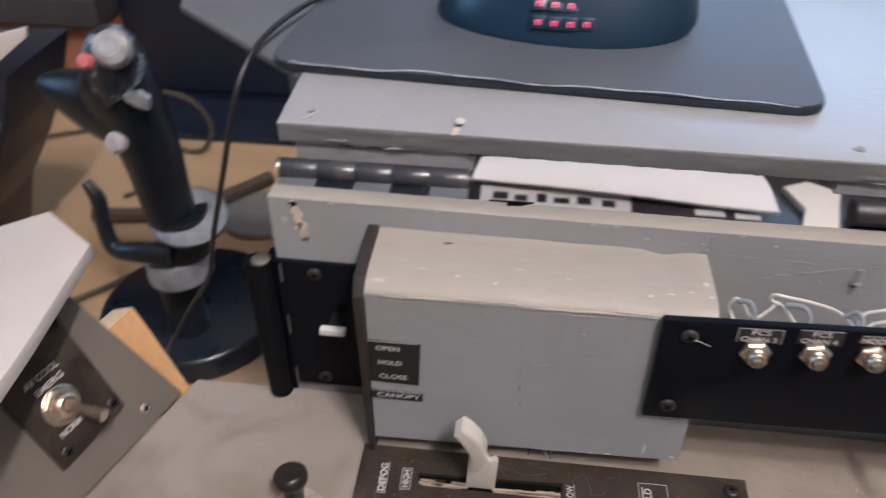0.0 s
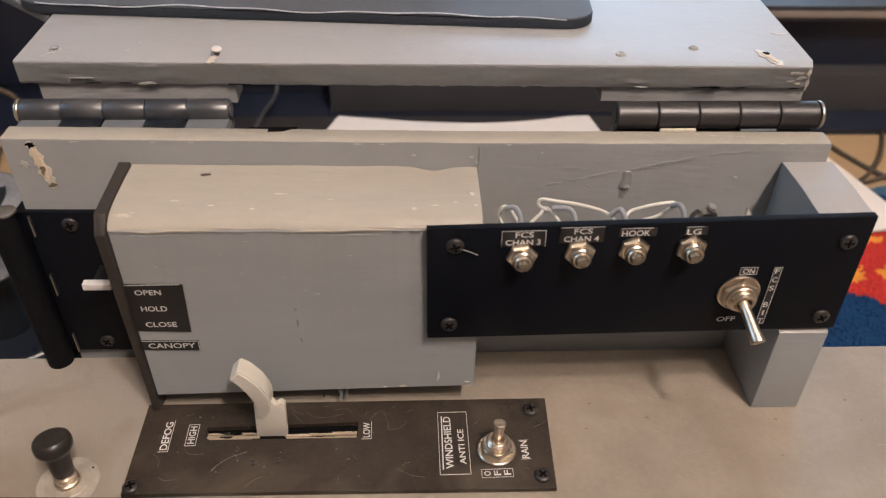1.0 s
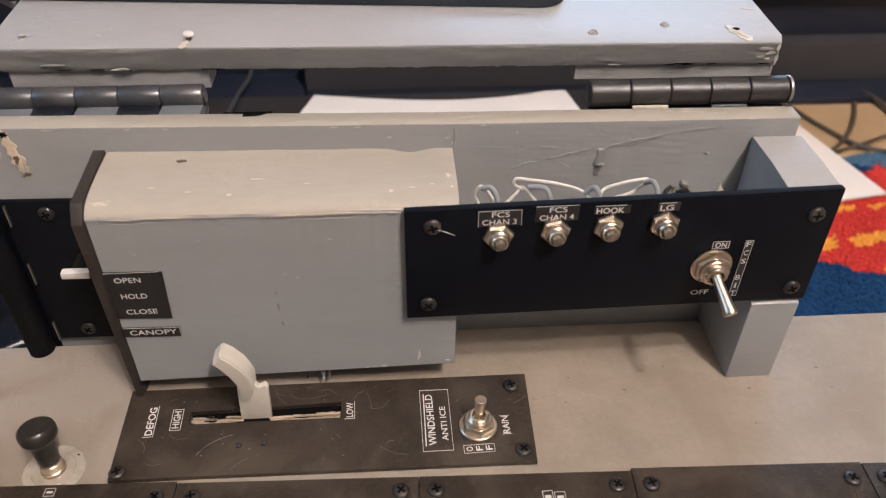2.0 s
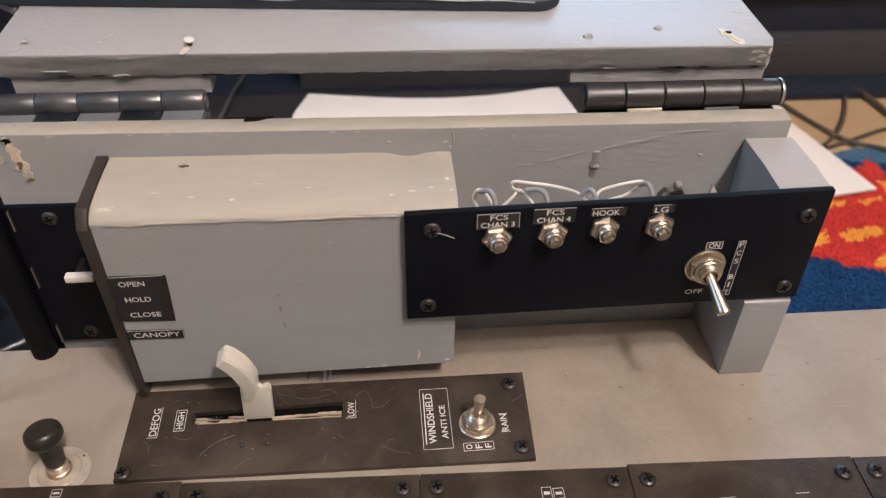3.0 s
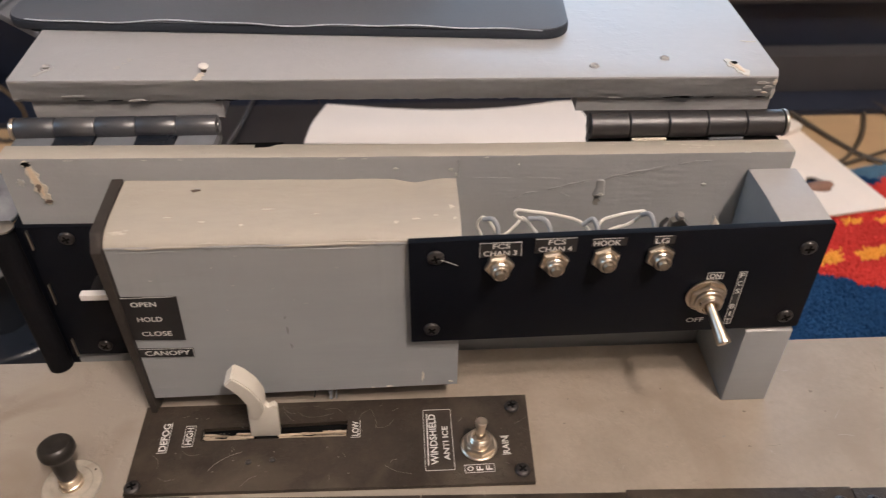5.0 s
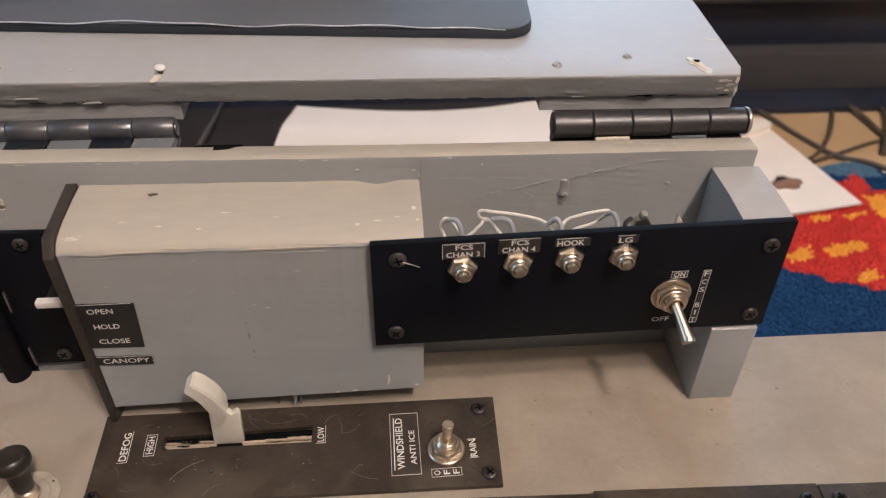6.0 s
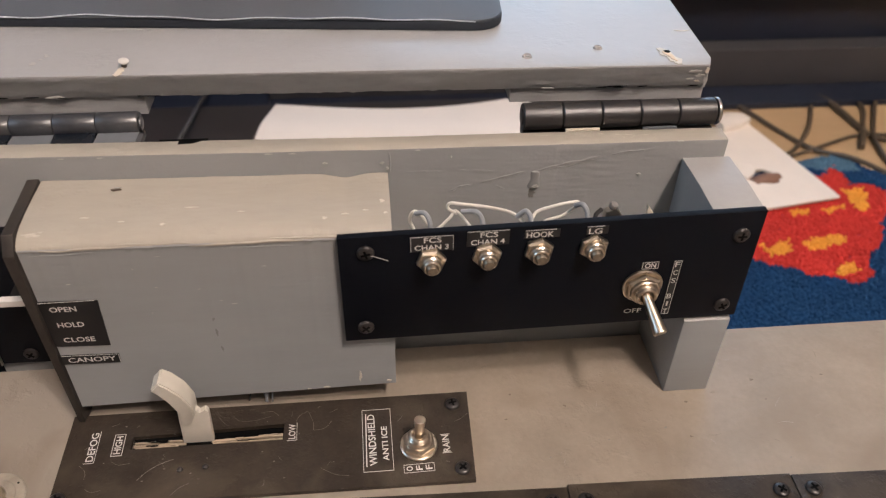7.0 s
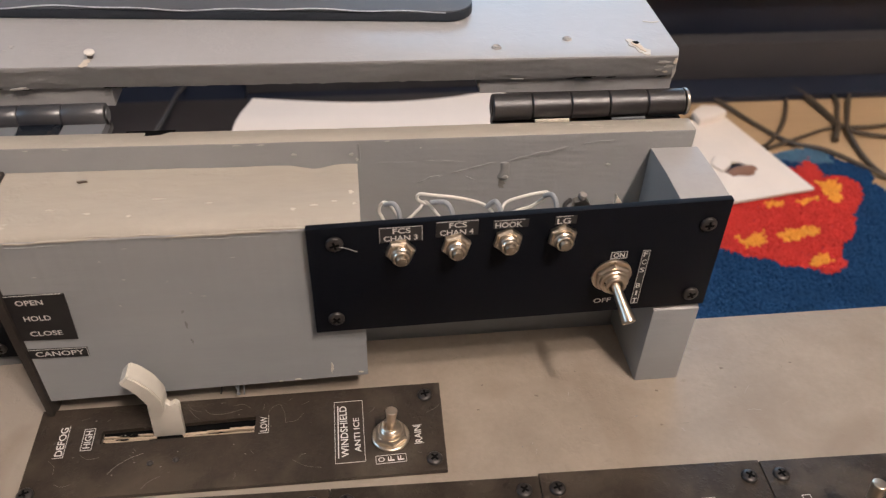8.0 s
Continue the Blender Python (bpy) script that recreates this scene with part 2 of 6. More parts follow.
copper = material("copper_braid", (0.45, 0.22, 0.12), 0.45, vary=0.2, scale=200, fine=800, bump=0.2)
paper = material("white_paper", (0.77, 0.715, 0.665), 0.75, vary=0.03, scale=20, fine=300, bump=0.05)
core_brown = material("brown_paper_core", (0.20, 0.105, 0.07), 0.7, vary=0.2, scale=60, fine=400, bump=0.2)
card_white = material("warm_white_card", (0.76, 0.685, 0.61), 0.7, vary=0.05, scale=30, fine=300, bump=0.15)
cover_paint = material("cream_white_cover_paint", (0.60, 0.55, 0.49), 0.5, vary=0.06, scale=20, fine=300, bump=0.15, stain=(0.5, 0.44, 0.37), stain_amount=0.3)
slope_paint = material("dull_olive_grey_paint", (0.152, 0.135, 0.108), 0.5, vary=0.08, scale=24, fine=350, bump=0.2, stain=(0.17, 0.15, 0.125), stain_amount=0.4)
cream_card = material("cream_card", (0.78, 0.70, 0.58), 0.7, vary=0.05, scale=40, fine=300, bump=0.1)
dark_box = material("black_carton", (0.034, 0.030, 0.030), 0.35, vary=0.2, scale=20, fine=300, bump=0.05)
stick_black = material("black_joystick_plastic", (0.006, 0.008, 0.012), 0.36, vary=0.2, scale=60, fine=500, bump=0.15)
stick_navy = material("satin_black_base_metal", (0.008, 0.011, 0.017), 0.30, vary=0.2, scale=30, fine=500, bump=0.1)
stick_grey = material("worn_silver_paint", (0.34, 0.35, 0.37), 0.40, metal=0.35, vary=0.2, scale=90, fine=500, bump=0.2, stain=(0.08, 0.085, 0.1), stain_amount=0.6)
worn_head = material("worn_black_stick_paint", (0.009, 0.011, 0.016), 0.36, vary=0.3, scale=60, fine=500, bump=0.2, wear=(0.30, 0.35, 0.43), wear_level=0.515, wear_scale=46)
hat_white = material("rubbed_pale_hat", (0.40, 0.385, 0.37), 0.42, vary=0.2, scale=90, fine=600, bump=0.2, stain=(0.14, 0.14, 0.15), stain_amount=0.8)
pink = material("faded_red_button", (0.55, 0.16, 0.17), 0.4, vary=0.1, scale=100, bump=0.05)
rug_blue = material("blue_rug_pile", (0.010, 0.042, 0.112), 0.9, vary=0.18, scale=70, fine=900, bump=0.2, depth=0.0012, spec=0.1)
rug_teal = material("teal_rug_pile", (0.07, 0.14, 0.21), 0.9, vary=0.18, scale=70, fine=900, bump=0.2, depth=0.0012, spec=0.1)
rug_red = material("red_rug_pile", (0.49, 0.040, 0.032), 0.9, vary=0.18, scale=70, fine=900, bump=0.2, depth=0.0012, spec=0.1)
rug_yellow = material("yellow_rug_pile", (0.72, 0.33, 0.05), 0.9, vary=0.18, scale=70, fine=900, bump=0.2, depth=0.0012, spec=0.1)
floor_mat = material("light_oak_laminate", (0.42, 0.286, 0.158), 0.42, vary=0.14, scale=9, fine=160, bump=0.15, stretch=(0.35, 2.5, 1), stain=(0.38, 0.26, 0.155), stain_amount=0.45)
cabinet_black = material("black_cabinet_laminate", (0.010, 0.014, 0.027), 0.45, vary=0.2, scale=20, fine=300, bump=0.05)
cabinet_band = material("charcoal_cabinet_band", (0.040, 0.038, 0.040), 0.5, vary=0.15, scale=20, fine=300, bump=0.1)
cabinet_top = material("dark_brown_veneer", (0.030, 0.027, 0.029), 0.42, vary=0.2, scale=14, fine=250, bump=0.1, stretch=(0.2, 1, 1))
edge_trim = material("beige_edge_strip", (0.24, 0.20, 0.165), 0.5, vary=0.1, scale=40, fine=300, bump=0.1)
brown_wood = material("reddish_brown_wood", (0.28, 0.118, 0.062), 0.45, vary=0.25, scale=25, fine=300, bump=0.2, stretch=(0.2, 1, 1))
felt_grey = material("grey_felt", (0.20, 0.185, 0.178), 0.85, vary=0.15, scale=60, fine=700, bump=0.4, spec=0.2)
wall_paint = material("muted_wall_paint", (0.12, 0.11, 0.10), 0.8, vary=0.05, scale=4, fine=120, bump=0.2)
north_paint = material("cream_wall_paint", (0.62, 0.57, 0.50), 0.75, vary=0.04, scale=4, fine=120, bump=0.2)
ceiling_paint = material("off_white_ceiling_paint", (0.78, 0.76, 0.72), 0.85, vary=0.03, scale=4, fine=120, bump=0.2)
lamp_glass = material("lit_opal_glass", (0.9, 0.85, 0.75), 0.4, bump=0, emission=(1.0, 0.80, 0.60), glow=3.0)
window_frame_white = material("white_window_frame", (0.75, 0.75, 0.74), 0.4, vary=0.04, scale=20, bump=0.05)

# ---- mesh helpers ----


def bm_box(x0, x1, y0, y1, z0, z1, bevel=0.0, segments=2):
    bm = bmesh.new()
    bmesh.ops.create_cube(bm, size=1)
    for v in bm.verts:
        v.co = ((x0 + x1) / 2 + v.co.x * (x1 - x0), (y0 + y1) / 2 + v.co.y * (y1 - y0), (z0 + z1) / 2 + v.co.z * (z1 - z0))
    if bevel:
        bmesh.ops.bevel(bm, geom=bm.edges[:], offset=bevel, segments=segments, affect="EDGES", profile=0.6)
    return bm


def bm_prism(points, a, b, axis="z", bevel=0.0):
    """The outline, in the two other axes, pushed from a to b along the axis."""
    bm = bmesh.new()
    place = {"z": lambda p, h: (p[0], p[1], h), "y": lambda p, h: (p[0], h, p[1]), "x": lambda p, h: (h, p[0], p[1])}[axis]
    low = [bm.verts.new(place(p, a)) for p in points]
    high = [bm.verts.new(place(p, b)) for p in points]
    n = len(points)
    bm.faces.new(low)
    bm.faces.new(high)
    for i in range(n):
        bm.faces.new((low[i], low[(i + 1) % n], high[(i + 1) % n], high[i]))
    bmesh.ops.recalc_face_normals(bm, faces=bm.faces[:])
    if bevel:
        bmesh.ops.bevel(bm, geom=bm.edges[:], offset=bevel, segments=2, affect="EDGES", profile=0.6)
    return bm


def bm_revolve(profile, m=None, segments=32):
    """Profile rows of (radius, height) turned about z."""
    bm = bmesh.new()
    rings = []
    for r, h in profile:
        if r < 1e-7:
            rings.append([bm.verts.new((0, 0, h))])
        else:
            rings.append([bm.verts.new((r * math.cos(2 * math.pi * i / segments), r * math.sin(2 * math.pi * i / segments), h)) for i in range(segments)])
    for p, q in zip(rings, rings[1:]):
        for i in range(segments):
            j = (i + 1) % segments
            if len(p) == 1 and len(q) > 1:
                bm.faces.new((p[0], q[i], q[j]))
            elif len(q) == 1 and len(p) > 1:
                bm.faces.new((p[i], p[j], q[0]))
            elif len(p) > 1:
                bm.faces.new((p[i], p[j], q[j], q[i]))
    for ring in (rings[0], rings[-1]):
        if len(ring) > 1:
            bm.faces.new(ring)
    bmesh.ops.recalc_face_normals(bm, faces=bm.faces[:])
    if m is not None:
        bm.transform(m)
    return bm


def bm_tube(points, r, sides=8, smooth=6, ends=None):
    """A round cord along a smooth line through the points; r may be a list, one radius a point."""
    pts = [Vector(p) for p in points]
    radii = list(r) if isinstance(r, (list, tuple)) else [r] * len(pts)
    line = []
    for i in range(len(pts) - 1):
        p0, p1, p2, p3 = pts[max(i - 1, 0)], pts[i], pts[i + 1], pts[min(i + 2, len(pts) - 1)]
        for k in range(smooth):
            u = k / smooth
            q = 0.5 * ((2 * p1) + (p2 - p0) * u + (2 * p0 - 5 * p1 + 4 * p2 - p3) * u * u + (3 * p1 - p0 - 3 * p2 + p3) * u ** 3)
            line.append((q, radii[i] * (1 - u) + radii[i + 1] * u))
    line.append((pts[-1], radii[-1]))
    bm = bmesh.new()
    side = None
    rings = []
    for i, (q, rad) in enumerate(line):
        way = (line[min(i + 1, len(line) - 1)][0] - line[max(i - 1, 0)][0]).normalized()
        if side is None:
            side = way.orthogonal().normalized()
        side = (side - way * side.dot(way)).normalized()
        other = way.cross(side)
        rings.append([bm.verts.new(q + rad * (math.cos(2 * math.pi * k / sides) * side + math.sin(2 * math.pi * k / sides) * other)) for k in range(sides)])
    for a, b in zip(rings, rings[1:]):
        for k in range(sides):
            bm.faces.new((a[k], a[(k + 1) % sides], b[(k + 1) % sides], b[k]))
    bm.faces.new(rings[0])
    bm.faces.new(rings[-1])
    bmesh.ops.recalc_face_normals(bm, faces=bm.faces[:])
    return bm


def bm_loft(sections, sides=24):
    """Ellipses (centre, radius across, radius along y, tilt in degrees about y) joined in turn."""
    bm = bmesh.new()
    rings = []
    for c, rx, ry, tilt in sections:
        m = Matrix.Translation(c) @ pose(0, 0, 0, 0, tilt, 0)
        rings.append([bm.verts.new(m @ Vector((rx * math.cos(2 * math.pi * k / sides), ry * math.sin(2 * math.pi * k / sides), 0))) for k in range(sides)])
    for a, b in zip(rings, rings[1:]):
        for k in range(sides):
            bm.faces.new((a[k], a[(k + 1) % sides], b[(k + 1) % sides], b[k]))
    bm.faces.new(rings[0])
    bm.faces.new(rings[-1])
    bmesh.ops.recalc_face_normals(bm, faces=bm.faces[:])
    return bm


def joined(*bms):
    out = bmesh.new()
    for bm in bms:
        mesh = bpy.data.meshes.new("tmp")
        bm.to_mesh(mesh)
        out.from_mesh(mesh)
        bpy.data.meshes.remove(mesh)
        bm.free()
    return out


def base_of(ob):
    at = Vector()
    while ob:
        at += ob.location
        ob = ob.parent
    return at


def finish(bm, name, mat, shade=35):
    mesh = bpy.data.meshes.new(name)
    bm.to_mesh(mesh)
    bm.free()
    mesh.materials.append(mat)
    for poly in mesh.polygons:
        poly.use_smooth = True
    mesh.set_sharp_from_angle(angle=radians(shade))
    return mesh


def repaint(ob, mat, chosen):
    """Gives the faces that the test picks a second material."""
    ob.data.materials.append(mat)
    for poly in ob.data.polygons:
        if chosen(poly):
            poly.material_index = 1


def thing(name, at, label, category, group="", kind=""):
    ob = new(name)
    ob.empty_display_size = 0.01
    ob.location = at
    return tagged(ob, label, category, group, kind)


def part(name, bm, mat, parent, label=""):
    """Links a bmesh, given in the world's metres, as one mesh under a thing or a part."""
    bm.transform(Matrix.Translation(-base_of(parent)))
    ob = new(name, finish(bm, name, mat))
    ob.parent = parent
    return tagged(ob, label)


def placed(name, mesh, m, parent, label=""):
    """A piece on shared mesh data at a pose in the world."""
    ob = new(name, mesh)
    ob.parent = parent
    ob.matrix_basis = Matrix.Translation(-base_of(parent)) @ m
    return tagged(ob, label)


def solid(name, bm, mat, label, category, group="", kind=""):
    """A thing, or a piece of the setting, that is one mesh."""
    xs = [v.co.x for v in bm.verts]
    ys = [v.co.y for v in bm.verts]
    zs = [v.co.z for v in bm.verts]
    at = Vector(((min(xs) + max(xs)) / 2, (min(ys) + max(ys)) / 2, min(zs)))
    bm.transform(Matrix.Translation(-at))
    ob = new(name, finish(bm, name, mat))
    ob.location = at
    return tagged(ob, label, category, group, kind)


def lettering(words, width, height, m, parent, mat=None, name="lettering", label=""):
    """Words in the built-in font, centred at the pose m, as wide and as high as given."""
    curve = bpy.data.curves.new("words", "FONT")
    curve.body, curve.size, curve.resolution_u = words, 1, 3
    curve.offset = 0.012
    ob = bpy.data.objects.new("words", curve)
    scene.collection.objects.link(ob)
    bpy.context.view_layer.update()
    mesh = bpy.data.meshes.new_from_object(ob.evaluated_get(bpy.context.evaluated_depsgraph_get()))
    bpy.data.objects.remove(ob)
    bpy.data.curves.remove(curve)
    xs = [v.co.x for v in mesh.vertices]
    ys = [v.co.y for v in mesh.vertices]
    cx, cy, wx, wy = (min(xs) + max(xs)) / 2, (min(ys) + max(ys)) / 2, max(xs) - min(xs), max(ys) - min(ys)
    for v in mesh.vertices:
        v.co = ((v.co.x - cx) * width / wx, (v.co.y - cy) * height / wy, 0)
    mesh.name = name
    mesh.materials.clear()
    mesh.materials.append(mat or white_print)
    return placed(name, mesh, m, parent, label)


def bm_rim(w, h, line, m, thick=0.00010, sides="lrtb"):
    """A thin printed frame, w by h, centred at the pose m."""
    bms = []
    if "l" in sides:
        bms.append(bm_box(-w / 2, -w / 2 + line, -h / 2, h / 2, 0, thick))
    if "r" in sides:
        bms.append(bm_box(w / 2 - line, w / 2, -h / 2, h / 2, 0, thick))
    if "t" in sides:
        bms.append(bm_box(-w / 2 + line, w / 2 - line, h / 2 - line, h / 2, 0, thick))
    if "b" in sides:
        bms.append(bm_box(-w / 2 + line, w / 2 - line, -h / 2, -h / 2 + line, 0, thick))
    bm = joined(*bms)
    bm.transform(m)
    return bm


def bm_flake(cx, cy, w, h, m, seed, thick=0.0004):
    """An irregular flake of chipped paint, flat in the pose m."""
    rnd = random.Random(seed)
    n = 17
    pts = []
    for i in range(n):
        a = 2 * math.pi * (i + 0.6 * (rnd.random() - 0.5)) / n
        k = 0.38 + 0.72 * rnd.random()
        pts.append((cx + w / 2 * k * math.cos(a), cy + h / 2 * k * math.sin(a)))
    bm = bm_prism(pts, 0, thick)
    bm.transform(m)
    return bm


def screw_mesh(r, mat, name="screw"):
    """A plain pan head; a dark cross on it paints in the recess's shade."""
    bm = bm_revolve([(r, 0), (r, r * 0.22), (r * 0.82, r * 0.38), (r * 0.5, r * 0.46), (0, r * 0.48)], None, 20)
    return finish(bm, name, mat, 60)


def cross_mesh(r, mat):
    bm = joined(bm_box(-r * 0.56, r * 0.56, -r * 0.14, r * 0.14, r * 0.30, r * 0.50), bm_box(-r * 0.14, r * 0.14, -r * 0.56, -r * 0.142, r * 0.30, r * 0.495),
                bm_box(-r * 0.14, r * 0.14, r * 0.142, r * 0.56, r * 0.30, r * 0.495))
    return finish(bm, "cross_recess", mat)


tube_black = material("matt_black_tube", (0.004, 0.004, 0.005), 0.7, spec=0.1, vary=0.2, scale=80, fine=600, bump=0.1)
dull_smudge = material("grey_brown_smudge", (0.20, 0.185, 0.17), 0.5, vary=0.25, scale=900, bump=0)
deck_dirt = material("brown_deck_dirt", (0.175, 0.140, 0.105), 0.6, vary=0.3, scale=300, bump=0)
drip_stain = material("faint_grey_drip", (0.20, 0.198, 0.197), 0.5, vary=0.15, scale=300, bump=0)
nail_rust = material("dull_rusty_brown", (0.13, 0.095, 0.07), 0.6, vary=0.35, scale=300, fine=900, bump=0.3)
# near-black for burnt streaks and for shade painted into recesses, holes and splits
dark_recess = material("dark_recess", (0.003, 0.003, 0.003), 0.8, bump=0, spec=0.05)
SCREW, CROSS = screw_mesh(0.0028, black_screw), cross_mesh(0.0028, dark_recess)
SMALL_SCREW, SMALL_CROSS = screw_mesh(0.0024, black_screw), cross_mesh(0.0024, dark_recess)
BRIGHT_SCREW = screw_mesh(0.0022, nickel)


def screw(m, parent, small=False, turn=20, bright=False):
    head = placed("screw", BRIGHT_SCREW if bright else (SMALL_SCREW if small else SCREW), m @ pose(0, 0, 0, 0, 0, turn), parent)
    placed("cross_recess", SMALL_CROSS if (small or bright) else CROSS, Matrix.Identity(4), head).matrix_basis = Matrix.Identity(4)
    return head


FRONT = Matrix(((1, 0, 0, 0), (0, 0, -1, 0), (0, 1, 0, 0), (0, 0, 0, 1)))  # a flat thing turned to face the seat


def front_at(x, y, z, turn=0):
    return Matrix.Translation((x, y, z)) @ FRONT @ pose(0, 0, 0, 0, 0, turn)


def toggle_switch(m, parent, tip, nut_r=0.0066, length=0.0150, lever_r=0.0024):
    """A bat-handle switch; m: its seat, z outwards; tip: the way of the bat in the seat's axes."""
    b = nut_r * 0.60
    threads = []
    for k in range(5):
        threads += [(b, 0.0032 + 0.0006 * k), (b * 0.92, 0.0035 + 0.0006 * k)]
    body = part("toggle_switch", bm_revolve([(b, 0.0)] + threads + [(b * 0.92, 0.0063), (b * 0.80, 0.0067), (b * 0.62, 0.0066), (b * 0.52, 0.0050), (0, 0.0048)], m, 32), nickel, parent, "nickel-plated toggle switch")
    part("hex_nut", bm_revolve([(nut_r * 0.90, 0.0012), (nut_r * 0.94, 0.0014), (nut_r * 0.94, 0.0024), (nut_r * 0.84, 0.0031), (b * 1.02, 0.0031)], m @ pose(0, 0, 0, 0, 0, 34), 6), nickel, body)
    part("ring_nut", bm_revolve([(b * 1.03, 0.0031), (b * 1.22, 0.0031), (b * 1.26, 0.0034), (b * 1.26, 0.0043), (b * 1.18, 0.0047), (b * 1.03, 0.0047)], m, 28), nickel, body)
    part("lock_washer", bm_revolve([(nut_r * 1.02, 0.0), (nut_r * 1.06, 0.0003), (nut_r * 1.06, 0.0009), (nut_r * 1.0, 0.0012), (b * 1.02, 0.0012)], m, 36), nickel, body)
    way = Vector(tip).normalized()
    root = Vector((0, 0, 0.0048))
    line = [m @ (root + way * length * k) for k in (0.0, 0.12, 0.30, 0.60, 0.93, 0.985, 1.0)]
    part("bat_lever", bm_tube(line, [lever_r * k for k in (0.62, 0.66, 0.72, 0.84, 1.0, 0.98, 0.80)], 20, 5), nickel, body)
    return body


# ---- the room ----
FLOOR = -0.18
X0, X1, Y0, Y1, TOP = -1.7, 2.5, -1.7, 2.2, 2.25
solid("floor", bm_box(X0, X1, Y0, Y1, FLOOR - 0.05, FLOOR), floor_mat, "light oak laminate floor", "floor", kind="structure")
solid("ceiling", bm_box(X0, X1, Y0, Y1, TOP, TOP + 0.1), ceiling_paint, "plain white ceiling", "ceiling", kind="structure")
VY0, VY1, VZ0, VZ1 = -0.5, 0.5, 0.55, 1.55
west = joined(bm_box(X0 - 0.1, X0, Y0, VY0, FLOOR, TOP), bm_box(X0 - 0.1, X0, VY1, Y1 + 0.1, FLOOR, TOP), bm_box(X0 - 0.1, X0, VY0, VY1, FLOOR, VZ0), bm_box(X0 - 0.1, X0, VY0, VY1, VZ1, TOP))
solid("wall_west", west, wall_paint, "plain dim wall with a window opening", "wall", kind="structure")
win = thing("window_2", (X0 - 0.05, (VY0 + VY1) / 2, VZ0), "white framed side window letting in cool daylight", "window", kind="structure")
part("window_frame", joined(bm_box(X0 - 0.07, X0 - 0.02, VY0, VY0 + 0.04, VZ0, VZ1), bm_box(X0 - 0.07, X0 - 0.02, VY1 - 0.04, VY1, VZ0, VZ1),
                            bm_box(X0 - 0.07, X0 - 0.02, VY0 + 0.04, VY1 - 0.04, VZ0, VZ0 + 0.04), bm_box(X0 - 0.07, X0 - 0.02, VY0 + 0.04, VY1 - 0.04, VZ1 - 0.04, VZ1)), window_frame_white, win)
solid("wall_east", bm_box(X1, X1 + 0.1, Y0, Y1 + 0.1, FLOOR, TOP), wall_paint, "plain dim wall", "wall", kind="structure")
solid("wall_south", bm_box(X0 - 0.1, X1 + 0.1, Y0 - 0.1, Y0, FLOOR, TOP), wall_paint, "plain dim wall", "wall", kind="structure")
WX0, WX1, WZ0, WZ1 = 0.05, 1.65, 0.4, 1.65
north = joined(bm_box(X0, WX0, Y1, Y1 + 0.1, FLOOR, TOP), bm_box(WX1, X1, Y1, Y1 + 0.1, FLOOR, TOP), bm_box(WX0, WX1, Y1, Y1 + 0.1, FLOOR, WZ0), bm_box(WX0, WX1, Y1, Y1 + 0.1, WZ1, TOP))
solid("wall_north", north, north_paint, "plain cream wall with a window opening", "wall", kind="structure")
win = thing("window_1", ((WX0 + WX1) / 2, Y1 + 0.05, WZ0), "white framed window letting in cool daylight", "window", kind="structure")
part("window_frame", joined(bm_box(WX0, WX0 + 0.05, Y1 + 0.02, Y1 + 0.07, WZ0, WZ1), bm_box(WX1 - 0.05, WX1, Y1 + 0.02, Y1 + 0.07, WZ0, WZ1),
                            bm_box(WX0 + 0.05, WX1 - 0.05, Y1 + 0.02, Y1 + 0.07, WZ0, WZ0 + 0.05), bm_box(WX0 + 0.05, WX1 - 0.05, Y1 + 0.02, Y1 + 0.07, WZ1 - 0.05, WZ1)), window_frame_white, win)
lamp = thing("ceiling_lamp", (BULB_X, sum(BULB_Y) / 2, TOP - 0.02), "two-globe ceiling lamp with opal glass, lit", "lamp")
part("mount", bm_box(BULB_X - 0.03, BULB_X + 0.03, BULB_Y[0] - 0.05, BULB_Y[1] + 0.05, TOP - 0.02, TOP - 0.0005, 0.004), nickel, lamp)
for bulb_y in BULB_Y:
    part("stem", bm_revolve([(0.012, 0.034), (0.012, TOP - 0.02 - BULB_Z)], Matrix.Translation((BULB_X, bulb_y, BULB_Z)), 16), nickel, lamp)
    part("globe", bm_revolve([(0.0, -0.038), (0.017, -0.034), (0.031, -0.021), (0.038, 0.0), (0.033, 0.019), (0.021, 0.032), (0.012, 0.0365)], Matrix.Translation((BULB_X, bulb_y, BULB_Z)), 24), lamp_glass, lamp)

# ---- the console ----
console = thing("console", (0.12, -0.2, FLOOR), "grey painted plywood side console of a home-built cockpit", "console")
edge = [(-0.0785, 0.0265), (0.42, 0.0275), (0.42, -0.45), (-0.2335, -0.45)]
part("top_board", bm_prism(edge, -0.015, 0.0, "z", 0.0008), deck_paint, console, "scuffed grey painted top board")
part("side_board", bm_box(0.39, 0.405, -0.44, 0.02, FLOOR, -0.0155), grey_paint, console)
part("side_board", bm_box(-0.10, -0.085, -0.44, -0.06, FLOOR, -0.0155), grey_paint, console)
part("front_board", bm_box(-0.22, 0.405, -0.448, -0.441, FLOOR, -0.0155), grey_paint, console)
